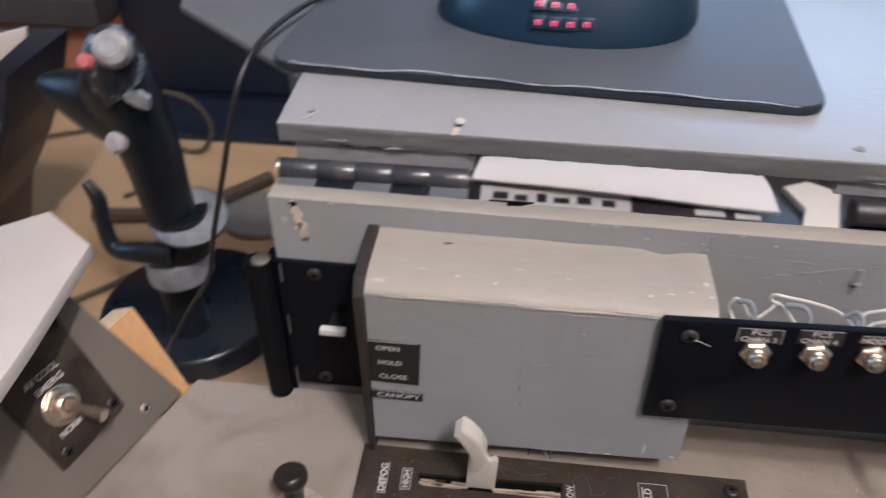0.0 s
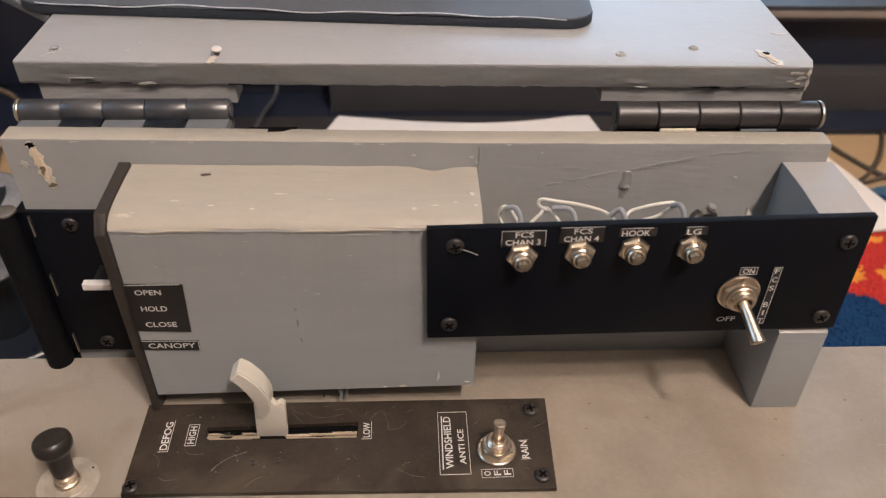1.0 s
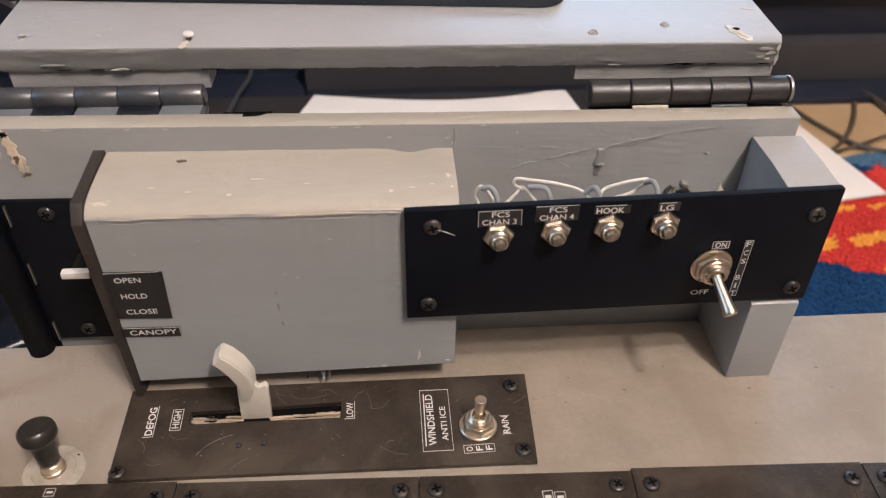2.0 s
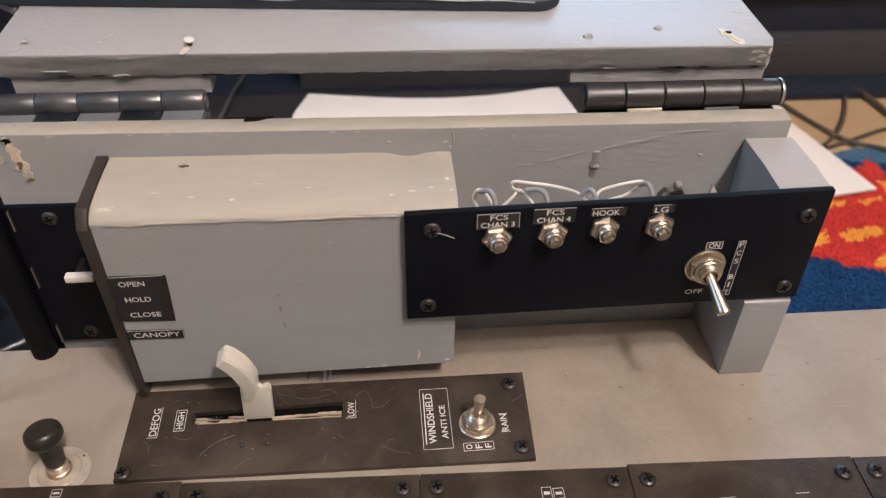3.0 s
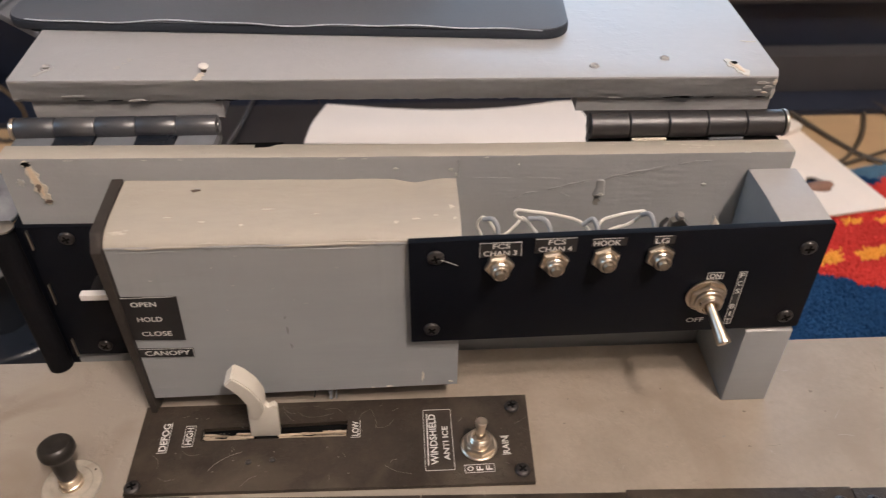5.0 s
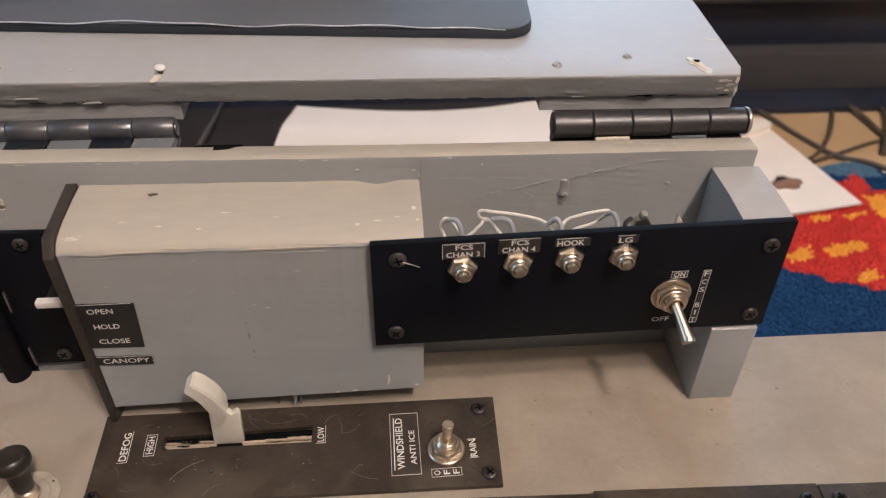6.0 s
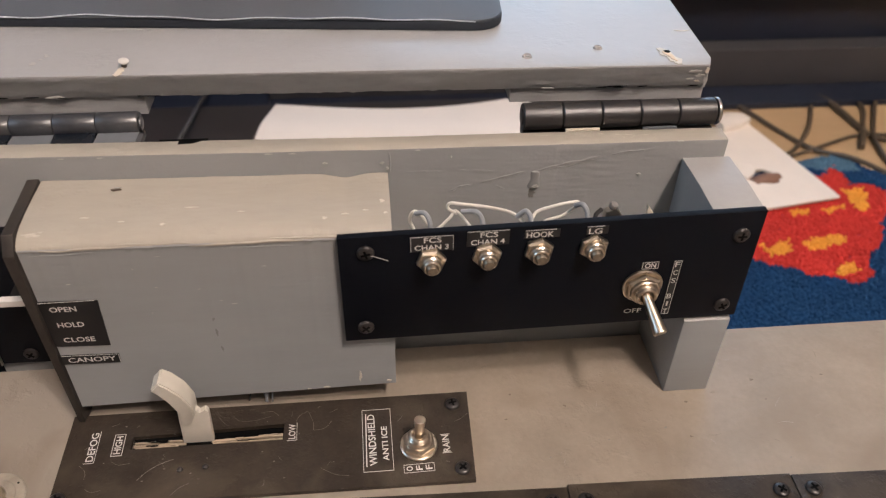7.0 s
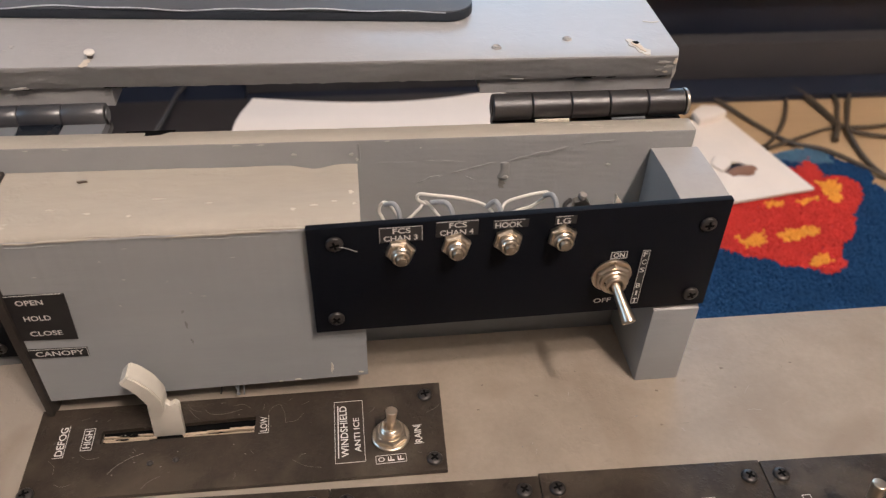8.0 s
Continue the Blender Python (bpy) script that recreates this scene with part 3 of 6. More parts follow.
for i, (x, y, w, h) in enumerate(((0.2185, -0.0214, 0.0018, 0.0010), (0.1729, -0.0309, 0.0008, 0.0007), (0.2785, -0.0205, 0.0040, 0.0010), (0.2428, -0.0060, 0.0030, 0.0014), (0.1960, -0.0250, 0.0007, 0.0006), (0.2600, -0.0380, 0.0009, 0.0006), (-0.0480, -0.0100, 0.0008, 0.0006), (-0.0620, -0.0300, 0.0012, 0.0006), (0.1600, -0.0150, 0.0016, 0.0005))):
    part("dust_speck", bm_flake(0, 0, w, h, Matrix.Translation((x, y, 0.0)) @ pose(0, 0, 0, 0, 0, 25), 820 + i, 0.00006), deck_paint if i in (2, 3, 8) else dull_smudge, console)
for i in range(26):
    rnd = random.Random(2200 + i)
    x, y, a, ln = 0.150 + 0.150 * rnd.random(), -0.036 + 0.050 * rnd.random(), 6.3 * rnd.random(), 0.0012 + 0.005 * rnd.random() ** 2
    bend = a + 0.8 * (rnd.random() - 0.5)
    if i % 3:
        part("scratch", bm_tube([(x, y, -0.00001), (x + ln * 0.5 * math.cos(a), y + ln * 0.5 * math.sin(a), 0.00002), (x + ln * math.cos(bend), y + ln * math.sin(bend), -0.00001)], 0.000045, 4, 4), (deck_dirt, smear_paint)[i % 2], console)
    else:
        part("dirt_spot", bm_flake(0, 0, 0.0006 + 0.0016 * rnd.random(), 0.0005 + 0.0010 * rnd.random(), Matrix.Translation((x, y, 0.0)), 2240 + i, 0.00004), deck_dirt, console)
# the upright board along the rear edge
WY0, WY1 = 0.0295, 0.0386
bm = bmesh.new()
cols = []
STEPS = 270
for k in range(STEPS + 1):
    x = -0.0350 + (0.2385 + 0.0350) * k / STEPS
    top_z = 0.0942 + max(0, 0.118 - x) * 0.0147 - max(0, x - 0.118) * 0.0066
    nick_a = 0.00022 * noise.noise((x * 120, 0, 31)) + 0.0007 * max(0, noise.noise((x * 260, 0, 32)) - 0.35)
    nick_b = 0.00030 * noise.noise((x * 90, 0, 33)) + 0.0012 * max(0, noise.noise((x * 200, 0, 34)) - 0.30)
    wave = 0.00018 * noise.noise((x * 45, 0, 35))
    col = [(WY0, FLOOR), (WY0, top_z - 0.0009 + wave - nick_a), (WY0 + 0.0003 + nick_a * 0.7, top_z - 0.0002 + wave), (WY0 + 0.0012 + nick_a, top_z + wave), (WY1 - 0.0010 - nick_b, top_z + wave * 0.6), (WY1 - nick_b, top_z - 0.0006), (WY1, FLOOR)]
    cols.append([bm.verts.new((x, y, z)) for y, z in col])
for p, q in zip(cols, cols[1:]):
    for k in range(7):
        j = (k + 1) % 7
        bm.faces.new((p[k], p[j], q[j], q[k]))
bm.faces.new(cols[0])
bm.faces.new(cols[-1])
bmesh.ops.recalc_face_normals(bm, faces=bm.faces[:])
wall = part("rear_board", bm, shaded_board_paint, console, "upright grey board with chipped edges")
repaint(wall, lit_top_paint, lambda p: p.normal.z > 0.6)


def bm_gouge(points, wide, m, seed, thick=0.0004):
    """A ragged long scar of chipped paint along a line of points in the pose m."""
    rnd = random.Random(seed)
    left, right = [], []
    fine = []
    for (ax, ay), (bx, by) in zip(points, points[1:]):
        fine += [(ax + (bx - ax) * k / 4, ay + (by - ay) * k / 4) for k in range(4)]
    fine.append(points[-1])
    for k, (x, y) in enumerate(fine):
        ax, ay = fine[max(k - 1, 0)]
        bx, by = fine[min(k + 1, len(fine) - 1)]
        ln = math.hypot(bx - ax, by - ay) or 1
        nx, ny = -(by - ay) / ln, (bx - ax) / ln
        swell = math.sin(math.pi * (k + 0.6) / (len(fine) + 0.2)) ** 0.5
        wl, wr = wide * swell * (0.3 + 0.5 * rnd.random()), wide * swell * (0.3 + 0.5 * rnd.random())
        left.append((x + nx * wl, y + ny * wl))
        right.append((x - nx * wr, y - ny * wr))
    bm = bm_prism(left + right[::-1], 0, thick)
    bm.transform(m)
    return bm


# dark flake laid on the edge for the shade inside a chipped notch
part("chipped_notch", bm_prism([(0.0430, 0.0389), (0.0436, 0.0366), (0.0450, 0.0358), (0.0500, 0.0356), (0.0545, 0.0360), (0.0570, 0.0375), (0.0590, 0.0389)], 0.0946, 0.0952), dark_recess, wall, "dark patch painting in the shade of a notch")
M_WALL = front_at(0, WY0, 0)
scar = part("paint_scar", bm_gouge([(-0.0262, 0.0956), (-0.0252, 0.0930), (-0.0246, 0.0885), (-0.0240, 0.0840), (-0.0230, 0.0800), (-0.0226, 0.0776)], 0.0034, M_WALL, 71, 0.0004), chip_paint, wall, "long cream scar in the grey paint")
part("bare_core", bm_gouge([(-0.0254, 0.0935), (-0.0247, 0.0890), (-0.0240, 0.0850), (-0.0234, 0.0815)], 0.0017, front_at(0, WY0 - 0.0004, 0), 72, 0.0002), bare_wood, scar, "bare wood in the scar")
part("nail_hole", bm_flake(0, 0, 0.0024, 0.0048, front_at(-0.0241, WY0 - 0.0006, 0.0852), 73, 0.0001), nail_rust, scar)
part("nail_hole", bm_flake(0, 0, 0.0036, 0.0026, front_at(-0.0256, WY0 - 0.0004, 0.0944), 74, 0.0001), dark_recess, scar)
part("nail_hole", bm_flake(0, 0, 0.0040, 0.0022, front_at(-0.0228, WY0 - 0.0004, 0.0788), 75, 0.0001), nail_rust, scar)
part("paint_chip", bm_flake(0, 0, 0.0030, 0.0034, front_at(-0.0298, WY0, 0.0868), 43, 0.0003), smear_paint, wall)
for i, (x, z, w, h) in enumerate(((0.2085, 0.0805, 0.0020, 0.0010), (0.0980, 0.0898, 0.0020, 0.0008), (0.1172, 0.0890, 0.0016, 0.0012), (0.1190, 0.0868, 0.0012, 0.0016), (0.1408, 0.0905, 0.0008, 0.0007))):
    part("paint_chip", bm_flake(0, 0, w, h, front_at(x, WY0, z), 44 + i, 0.0005), smear_paint, wall)
# a fat run of paint down the board, wrinkles of paint, and the edge of a second coat
run = bm_loft([((0.1706 + 0.0003 * math.sin(4 * f), WY0 + 0.0002, 0.0834 - 0.0076 * f), 1.15 * w, 0.5 * w, 0)
               for f, w in ((0, 0.0004), (0.06, 0.0013), (0.2, 0.0016), (0.45, 0.0015), (0.68, 0.0018), (0.84, 0.0021), (0.94, 0.0017), (1, 0.0005))], 12)
part("paint_run", run, shaded_board_paint, wall, "fat run of grey paint")
part("paint_run", bm_flake(0, 0, 0.0030, 0.0016, front_at(0.1709, WY0 - 0.0008, 0.0774), 2311, 0.0003), smear_paint, wall)
part("paint_run", bm_flake(0, 0, 0.0032, 0.0060, front_at(0.1700, WY0, 0.0738), 2312, 0.0002), dull_smudge, wall, "dull stain under the run")
for i, (x0, z0, x1, z1, r) in enumerate(((0.1500, 0.0788, 0.1700, 0.0838, 0.00050), (0.1680, 0.0826, 0.1980, 0.0893, 0.00062), (0.1760, 0.0838, 0.1900, 0.0862, 0.00035), (0.1390, 0.0756, 0.1500, 0.0792, 0.00040), (0.1960, 0.0890, 0.2120, 0.0908, 0.00035), (0.1225, 0.0850, 0.1420, 0.0846, 0.00022), (0.1400, 0.0846, 0.1600, 0.0842, 0.00022), (0.1560, 0.0780, 0.1610, 0.0760, 0.00025))):
    pts = [(x0 + (x1 - x0) * k / 8, WY0 + r * 1.0, z0 + (z1 - z0) * k / 8 + 0.0007 * noise.noise(((x0 + (x1 - x0) * k / 8) * 190, i, 6))) for k in range(9)]
    part("paint_ridge", bm_tube(pts, [1.6 * r * (0.35, 0.8, 1.0, 0.8, 1.1, 0.9, 1.0, 0.7, 0.3)[k] for k in range(9)], 7, 4), shaded_board_paint, wall)
part("board_joint", bm_tube([(0.1196, WY0 + 0.0002, 0.0930), (0.1199, WY0 + 0.0001, 0.0890), (0.1197, WY0 + 0.0002, 0.0855)], 0.00045, 6, 4), shaded_board_paint, wall)
for i in range(7):
    rnd = random.Random(300 + i)
    x = -0.02 + 0.25 * rnd.random()
    part("paint_nick", bm_flake(0, 0, 0.001 + 0.003 * rnd.random(), 0.0005, front_at(x, WY0 + 0.0004, 0.0934 + max(0, 0.118 - x) * 0.014), 310 + i, 0.0005), smear_paint, wall)
# the block that holds the far end of the switch panel
gusset = part("support_block", bm_prism([(-0.0044, 0.0), (WY0 - 0.0003, 0.0), (WY0 - 0.0003, 0.0868), (0.012, 0.0872), (-0.0016, 0.0866), (-0.0016, 0.0400), (-0.0044, 0.0385)], 0.2230, 0.2404, "x", 0.0006), grey_paint, console, "grey painted support block")
repaint(gusset, lit_block_paint, lambda p: p.normal.z > 0.6)

# ---- canopy switch box ----
BX0, BX1, BY = 0.0052, 0.1190, -0.0015
box = thing("canopy_box", (0.06, 0.012, 0.009), "grey painted wooden box with a rounded top edge and canopy labels", "switch box")
profile = [(BY, 0.0), (BY, 0.0795), (BY, 0.0810), (BY - 0.0003, 0.0814), (BY - 0.0001, 0.0820), (BY + 0.0008, 0.0831), (BY + 0.0022, 0.0842), (BY + 0.0042, 0.0851), (BY + 0.0070, 0.0857), (0.010, 0.0862), (0.020, 0.0866), (WY0 - 0.0004, 0.0866), (WY0 - 0.0004, 0.0)]
bm = bmesh.new()
STEPS = 180
cols = []
for s in range(STEPS + 1):
    u = s / STEPS
    x = BX0 + (BX1 - BX0) * u
    low = 0.0090 + 0.0027 * u
    dip = -0.0016 * math.exp(-((x - 0.1045) / 0.0055) ** 2)
    wob = 0.00025 * noise.noise((x * 60, 0, 3)) + 0.00012 * noise.noise((x * 240, 0, 8))
    lip = 0.00035 * noise.noise((x * 90, 0, 21)) + 0.00025 * noise.noise((x * 330, 0, 22))
    col = []
    for y, z in profile:
        zz = low if z == 0.0 else z + (((-0.0001 - 0.0012 * u) * min(1, max(0, y / 0.026)) + 0.0004 * (1 - u)) if z > 0.08 else 0) + (dip * min(1, max(0, (y - 0.012) / 0.012)) if z > 0.08 else 0) + (wob if z > 0.08 else 0)
        yy = y - max(0, lip) if 0.0805 < z < 0.0835 else y
        col.append(bm.verts.new((x, yy, zz)))
    cols.append(col)
for a, b in zip(cols, cols[1:]):
    for k in range(len(profile)):
        j = (k + 1) % len(profile)
        bm.faces.new((a[k], a[j], b[j], b[k]))
bm.faces.new(cols[0])
bm.faces.new(cols[-1])
bmesh.ops.recalc_face_normals(bm, faces=bm.faces[:])
shell = part("box_shell", bm, grey_paint, box)
repaint(shell, lit_top_paint, lambda p: p.normal.z > 0.42)
side = bm_prism([(-0.0034, 0.0815), (-0.0030, 0.0015), (0.0030, 0.0002), (WY0 - 0.0006, 0.0002), (WY0 - 0.0006, 0.0880), (0.0010, 0.0868)], 0.0010, 0.0049, "x", 0.0004)
for v in side.verts:
    if v.co.x < 0.003:
        v.co.x += 0.0017 * min(1, max(0, (0.0880 - v.co.z) / 0.02)) + 0.0003 * noise.noise((v.co.y * 300, v.co.z * 200, 4))
part("side_plate", side, side_black, box, "worn black side plate")
tape = part("label_tape", bm_prism([(0.0050, 0.0408), (0.0228, 0.0402), (0.0237, 0.0609), (0.0050, 0.0613)], BY - 0.0004, BY - 0.0001, "y"), label_tape, box, "black label with three white words")
for words, x, z, w in (("OPEN", 0.0121, 0.0578, 0.0084), ("HOLD", 0.0127, 0.0508, 0.0084), ("CLOSE", 0.0136, 0.0438, 0.0102)):
    lettering(words, w, 0.0022, front_at(x, BY - 0.0005, z), tape)
part("label_edge", bm_rim(0.0178, 0.0200, 0.00014, front_at(0.0140, BY - 0.00042, 0.0510, 0.6), sides="t"), white_print, tape)
tape = part("label_tape", bm_prism([(0.0052, 0.0319), (0.0243, 0.0316), (0.0245, 0.0359), (0.0050, 0.0363)], BY - 0.0004, BY - 0.0001, "y"), label_tape, box, "black label with the word canopy")
part("label_edge", bm_rim(0.0190, 0.0042, 0.00012, front_at(0.0148, BY - 0.00042, 0.0339, -0.8), sides="tr"), white_print, tape)
lettering("CANOPY", 0.0158, 0.0023, front_at(0.0152, BY - 0.0005, 0.0339), tape)
NICKS = ((0.0235, 0.0085, 0.0036, 0.0006), (0.0352, 0.0062, 0.0024, 0.0008), (0.0480, 0.0045, 0.0022, 0.0012), (0.0560, 0.0120, 0.0050, 0.0005), (0.0715, 0.0090, 0.0030, 0.0005),
         (0.0980, 0.0046, 0.0018, 0.0013), (0.1045, 0.0060, 0.0030, 0.0008), (0.1110, 0.0075, 0.0022, 0.0007), (0.1165, 0.0120, 0.0022, 0.0024), (0.1172, 0.0060, 0.0016, 0.0014))


def box_top(y):
    for (ya, za), (yb, zb) in zip(profile[2:], profile[3:]):
        if ya <= y <= yb:
            return za + (zb - za) * (y - ya) / (yb - ya), (zb - za) / (yb - ya)
    return 0.0866, 0.0


for i, (x, y, w, h) in enumerate(NICKS):
    z, rise = box_top(y)
    u = (x - BX0) / (BX1 - BX0)
    z += (-0.0001 - 0.0012 * u) * min(1, max(0, y / 0.026)) + 0.0004 * (1 - u)
    part("paint_nick", bm_flake(0, 0, w, h, Matrix.Translation((x, y, z + 0.00004)) @ pose(0, 0, 0, math.degrees(math.atan(rise)), 0, 0), 500 + i, 0.00012), pale_paint, shell)
for x, z, w, h in ((0.1060, 0.0165, 0.0012, 0.0062), (0.0935, 0.0118, 0.003, 0.0008), (0.1165, 0.0135, 0.002, 0.001), (0.0870, 0.0114, 0.002, 0.0006)):
    part("paint_nick", bm_flake(0, 0, w, h, front_at(x, BY, z), int(x * 9999), 0.0003), pale_paint, shell)
for i in range(16):
    rnd = random.Random(1600 + i)
    x, z = BX0 + 0.006 + 0.106 * rnd.random() ** 0.7, 0.081 - 0.040 * rnd.random() ** 1.8
    if x < 0.026 and 0.030 < z < 0.064:
        continue
    part("paint_nick", bm_flake(0, 0, 0.0006 + 0.0016 * rnd.random() ** 2, 0.00018 + 0.0002 * rnd.random(), front_at(x, BY, z, 4 * rnd.random() - 2), 1700 + i, 0.00012), smear_paint, shell)
# the thick lip of paint along the rounded edge, laid on in overlapping strokes
for i, (xa, xb, za, zb, r) in enumerate(((0.0055, 0.0400, 0.0815, 0.0822, 0.00050), (0.0300, 0.0640, 0.0827, 0.0822, 0.00042), (0.0520, 0.0960, 0.0815, 0.0819, 0.00055), (0.0800, 0.1184, 0.0826, 0.0820, 0.00045), (0.0080, 0.0300, 0.0800, 0.0803, 0.00022), (0.0600, 0.0900, 0.0802, 0.0799, 0.00022))):
    pts = []
    for k in range(15):
        x = xa + (xb - xa) * k / 14
        pts.append((x, BY + 0.0003 * (za > 0.082) + 0.00012 * noise.noise((x * 300, i, 3)), za + (zb - za) * k / 14 + 0.0004 * noise.noise((x * 140, i, 9))))
    part("paint_lip", bm_tube(pts, [r * min(1, 0.2 + 3 * k / 14, 0.2 + 3 * (14 - k) / 14) for k in range(15)], 7, 4), grey_paint if za < 0.081 else lit_top_paint, shell)
for x, z, h in ((0.0586, 0.0432, 0.0040), (0.0592, 0.0352, 0.0034), (0.0584, 0.0495, 0.0020)):
    part("stain_spot", bm_flake(0, 0, 0.0011, h, front_at(x, BY, z), int(z * 9999), 0.00003), drip_stain, shell)
crater = part("nail_crater", bm_flake(0, 0, 0.0038, 0.0017, Matrix.Translation((0.0305, 0.0225, 0.0868)) @ pose(0, 0, 0, 0, 0, 12), 1761, 0.0004), nail_rust, shell)
part("crater_rim", bm_flake(0.0006, 0.0005, 0.0024, 0.0008, Matrix.Translation((0.0305, 0.0225, 0.0872)), 1762, 0.0002), smear_paint, crater)
for i, (x, lean, out) in enumerate(((0.0685, 1.6, 0.0), (0.0700, 0.6, 0.0006), (0.0712, -0.3, 0.0002), (0.0722, -1.3, 0.0008), (0.0730, -0.2, 0.0), (0.0655, -0.8, 0.0))):
    part("wire_end", bm_tube([(x, 0.004, 0.0125), (x + 0.0006 * lean, 0.0012, 0.0088), (x + 0.0013 * lean, -0.0003 - out, 0.0060), (x + 0.0016 * lean, -0.0008 - out, 0.0045 + 0.0010 * (i % 2))], 0.00030, 6, 4), leaf_paint if i < 5 else cable_black, box, "frayed pale wire end")

# ---- canopy switch plate with its tube, on the upright board ----
plate = thing("canopy_switch_plate", (-0.018, WY0, 0.002), "black switch plate screwed upright, with a short white lever", "switch plate")
PY = WY0 - 0.0022
part("plate", bm_prism([(-0.0358, 0.0035), (0.0022, 0.0030), (0.0022, 0.0688), (-0.0352, 0.0692)], PY, WY0 - 0.0002, "y", 0.0003), black_plate, plate)
part("side_filler", bm_box(-0.0400, -0.0322, WY0 + 0.0006, WY1 - 0.001, FLOOR + 0.001, 0.0672, 0.0004), black_plate, plate)
screw(front_at(-0.0205, PY, 0.0640), plate)
screw(front_at(-0.0213, PY, 0.0085), plate, turn=50)
lev = part("lever", bm_box(-0.0176, -0.0078, PY - 0.012, PY - 0.0090, 0.0440, 0.0468, 0.0005), paper, plate, "flat white lever tip")
part("lever_stem", bm_box(-0.0150, -0.0105, PY - 0.0091, PY, 0.0446, 0.0460, 0.0003), label_tape, plate)
tube = part("tube", bm_revolve([(0.0047, 0.0), (0.0047, 0.0700), (0.0042, 0.0712), (0.0, 0.0714)], Matrix.Translation((-0.0406, WY0 - 0.0045, -0.0004)) @ pose(0, 0, 0, 0, -0.8, 0), 24), tube_black, plate, "black tube with a worn end")
part("end_cap", bm_revolve([(0.0036, 0.0), (0.0036, 0.0008), (0.0026, 0.0012), (0, 0.0013)], Matrix.Translation((-0.0396, WY0 - 0.0045, 0.0706)), 24), dull_steel, tube, "grey end cap")
for z0, z1 in ((0.0595, 0.068), (0.0325, 0.0425), (0.0035, 0.013)):
    part("bright_edge", bm_box(-0.0335, -0.0331, PY - 0.0012, PY, z0, z1), dull_steel, plate)

# ---- circuit breaker panel ----
KY = -0.0045
TILT_K = 1.3
breaker = thing("breaker_panel", (0.172, KY, 0.038), "black switch panel with four push buttons and a toggle", "switch panel")
kp = part("plate", bm_prism([(0.1020, 0.0384), (0.2410, 0.0410), (0.2400, 0.0877), (0.1017, 0.0838)], KY, KY + 0.0026, "y", 0.0003), black_plate, breaker)
for x, z, turn in ((0.1104, 0.0778, 15), (0.1092, 0.0450, 40), (0.2335, 0.0781, 0), (0.2348, 0.0466, 30)):
    screw(front_at(x, KY, z, 0), breaker, turn=turn)
part("stray_bristle", bm_tube([(0.1115, KY - 0.0012, 0.0775), (0.114, KY - 0.001, 0.0765), (0.1175, KY - 0.0006, 0.0745)], 0.00010, 5, 5), wire_white, breaker)
for x, z, words in ((0.1312, 0.0737, ("FCS", "CHAN 3")), (0.1491, 0.0749, ("FCS", "CHAN 4")), (0.1659, 0.0760, ("HOOK",)), (0.1838, 0.0764, ("LG",))):
    m = front_at(x, KY, z + 0.0004)
    button = part("push_button", bm_revolve([(0.0034, 0.0), (0.0034, 0.0036), (0.0030, 0.0041), (0.0030, 0.0048), (0.0027, 0.0053), (0.0023, 0.0054), (0.0022, 0.0048)], m, 28), nickel, breaker, "nickel bushing with a tarnished plunger")
    part("hex_nut", bm_revolve([(0.0047, 0.0002), (0.0049, 0.0004), (0.0049, 0.0018), (0.0043, 0.0025), (0.0035, 0.0025)], m @ pose(0, 0, 0, 0, 0, 30 + x * 300), 6), nickel, button)
    part("plunger", bm_revolve([(0.0020, 0.003), (0.0020, 0.0058), (0.0016, 0.0066), (0, 0.0068)], m, 20), plunger_metal, button)
    if len(words) == 2:
        tape = part("label_tape", bm_prism([(x - 0.0066, z + 0.0036), (x + 0.0070, z + 0.0040), (x + 0.0070, z + 0.0098), (x - 0.0066, z + 0.0096)], KY - 0.0003, KY - 0.0001, "y"), label_tape, breaker)
        lettering(words[0], 0.0056, 0.0021, front_at(x + 0.0004, KY - 0.0004, z + 0.0083, TILT_K), tape)
        lettering(words[1], 0.0108, 0.0021, front_at(x + 0.0001, KY - 0.0004, z + 0.0054, TILT_K), tape)
        part("label_edge", bm_rim(0.0136, 0.0060, 0.00014, front_at(x + 0.0002, KY - 0.00031, z + 0.0068, TILT_K), sides="ltr" if x < 0.14 else "t"), white_print, tape)
    else:
        w = 0.0088 if words[0] == "HOOK" else 0.0044
        tape = part("label_tape", bm_prism([(x - w / 2 - 0.0006, z + 0.0048), (x + w / 2 + 0.0020, z + 0.0050), (x + w / 2 + 0.0020, z + 0.0082), (x - w / 2 - 0.0006, z + 0.0080)], KY - 0.0003, KY - 0.0001, "y"), label_tape, breaker)
        lettering(words[0], w, 0.0022, front_at(x, KY - 0.0004, z + 0.0063, TILT_K), tape)
        part("label_edge", bm_rim(w + 0.0014, 0.0036, 0.00014, front_at(x + 0.0002, KY - 0.00031, z + 0.0064, TILT_K), sides="t"), white_print, tape)
toggle_switch(front_at(0.2036, KY, 0.0580), breaker, (0.19, -0.50, 0.86), 0.0066, 0.0143)
tape = part("label_tape", bm_prism([(0.2020, 0.0652), (0.2078, 0.0654), (0.2078, 0.0684), (0.2020, 0.0682)], KY - 0.0003, KY - 0.0001, "y"), label_tape, breaker)
lettering("ON", 0.0038, 0.0021, front_at(0.2049, KY - 0.0004, 0.0668, TILT_K), tape)
part("label_edge", bm_rim(0.0056, 0.0030, 0.00014, front_at(0.2049, KY - 0.00031, 0.0668, TILT_K)), white_print, tape)
lettering("OFF", 0.0062, 0.0021, front_at(0.2023, KY - 0.0004, 0.0461, TILT_K), kp)
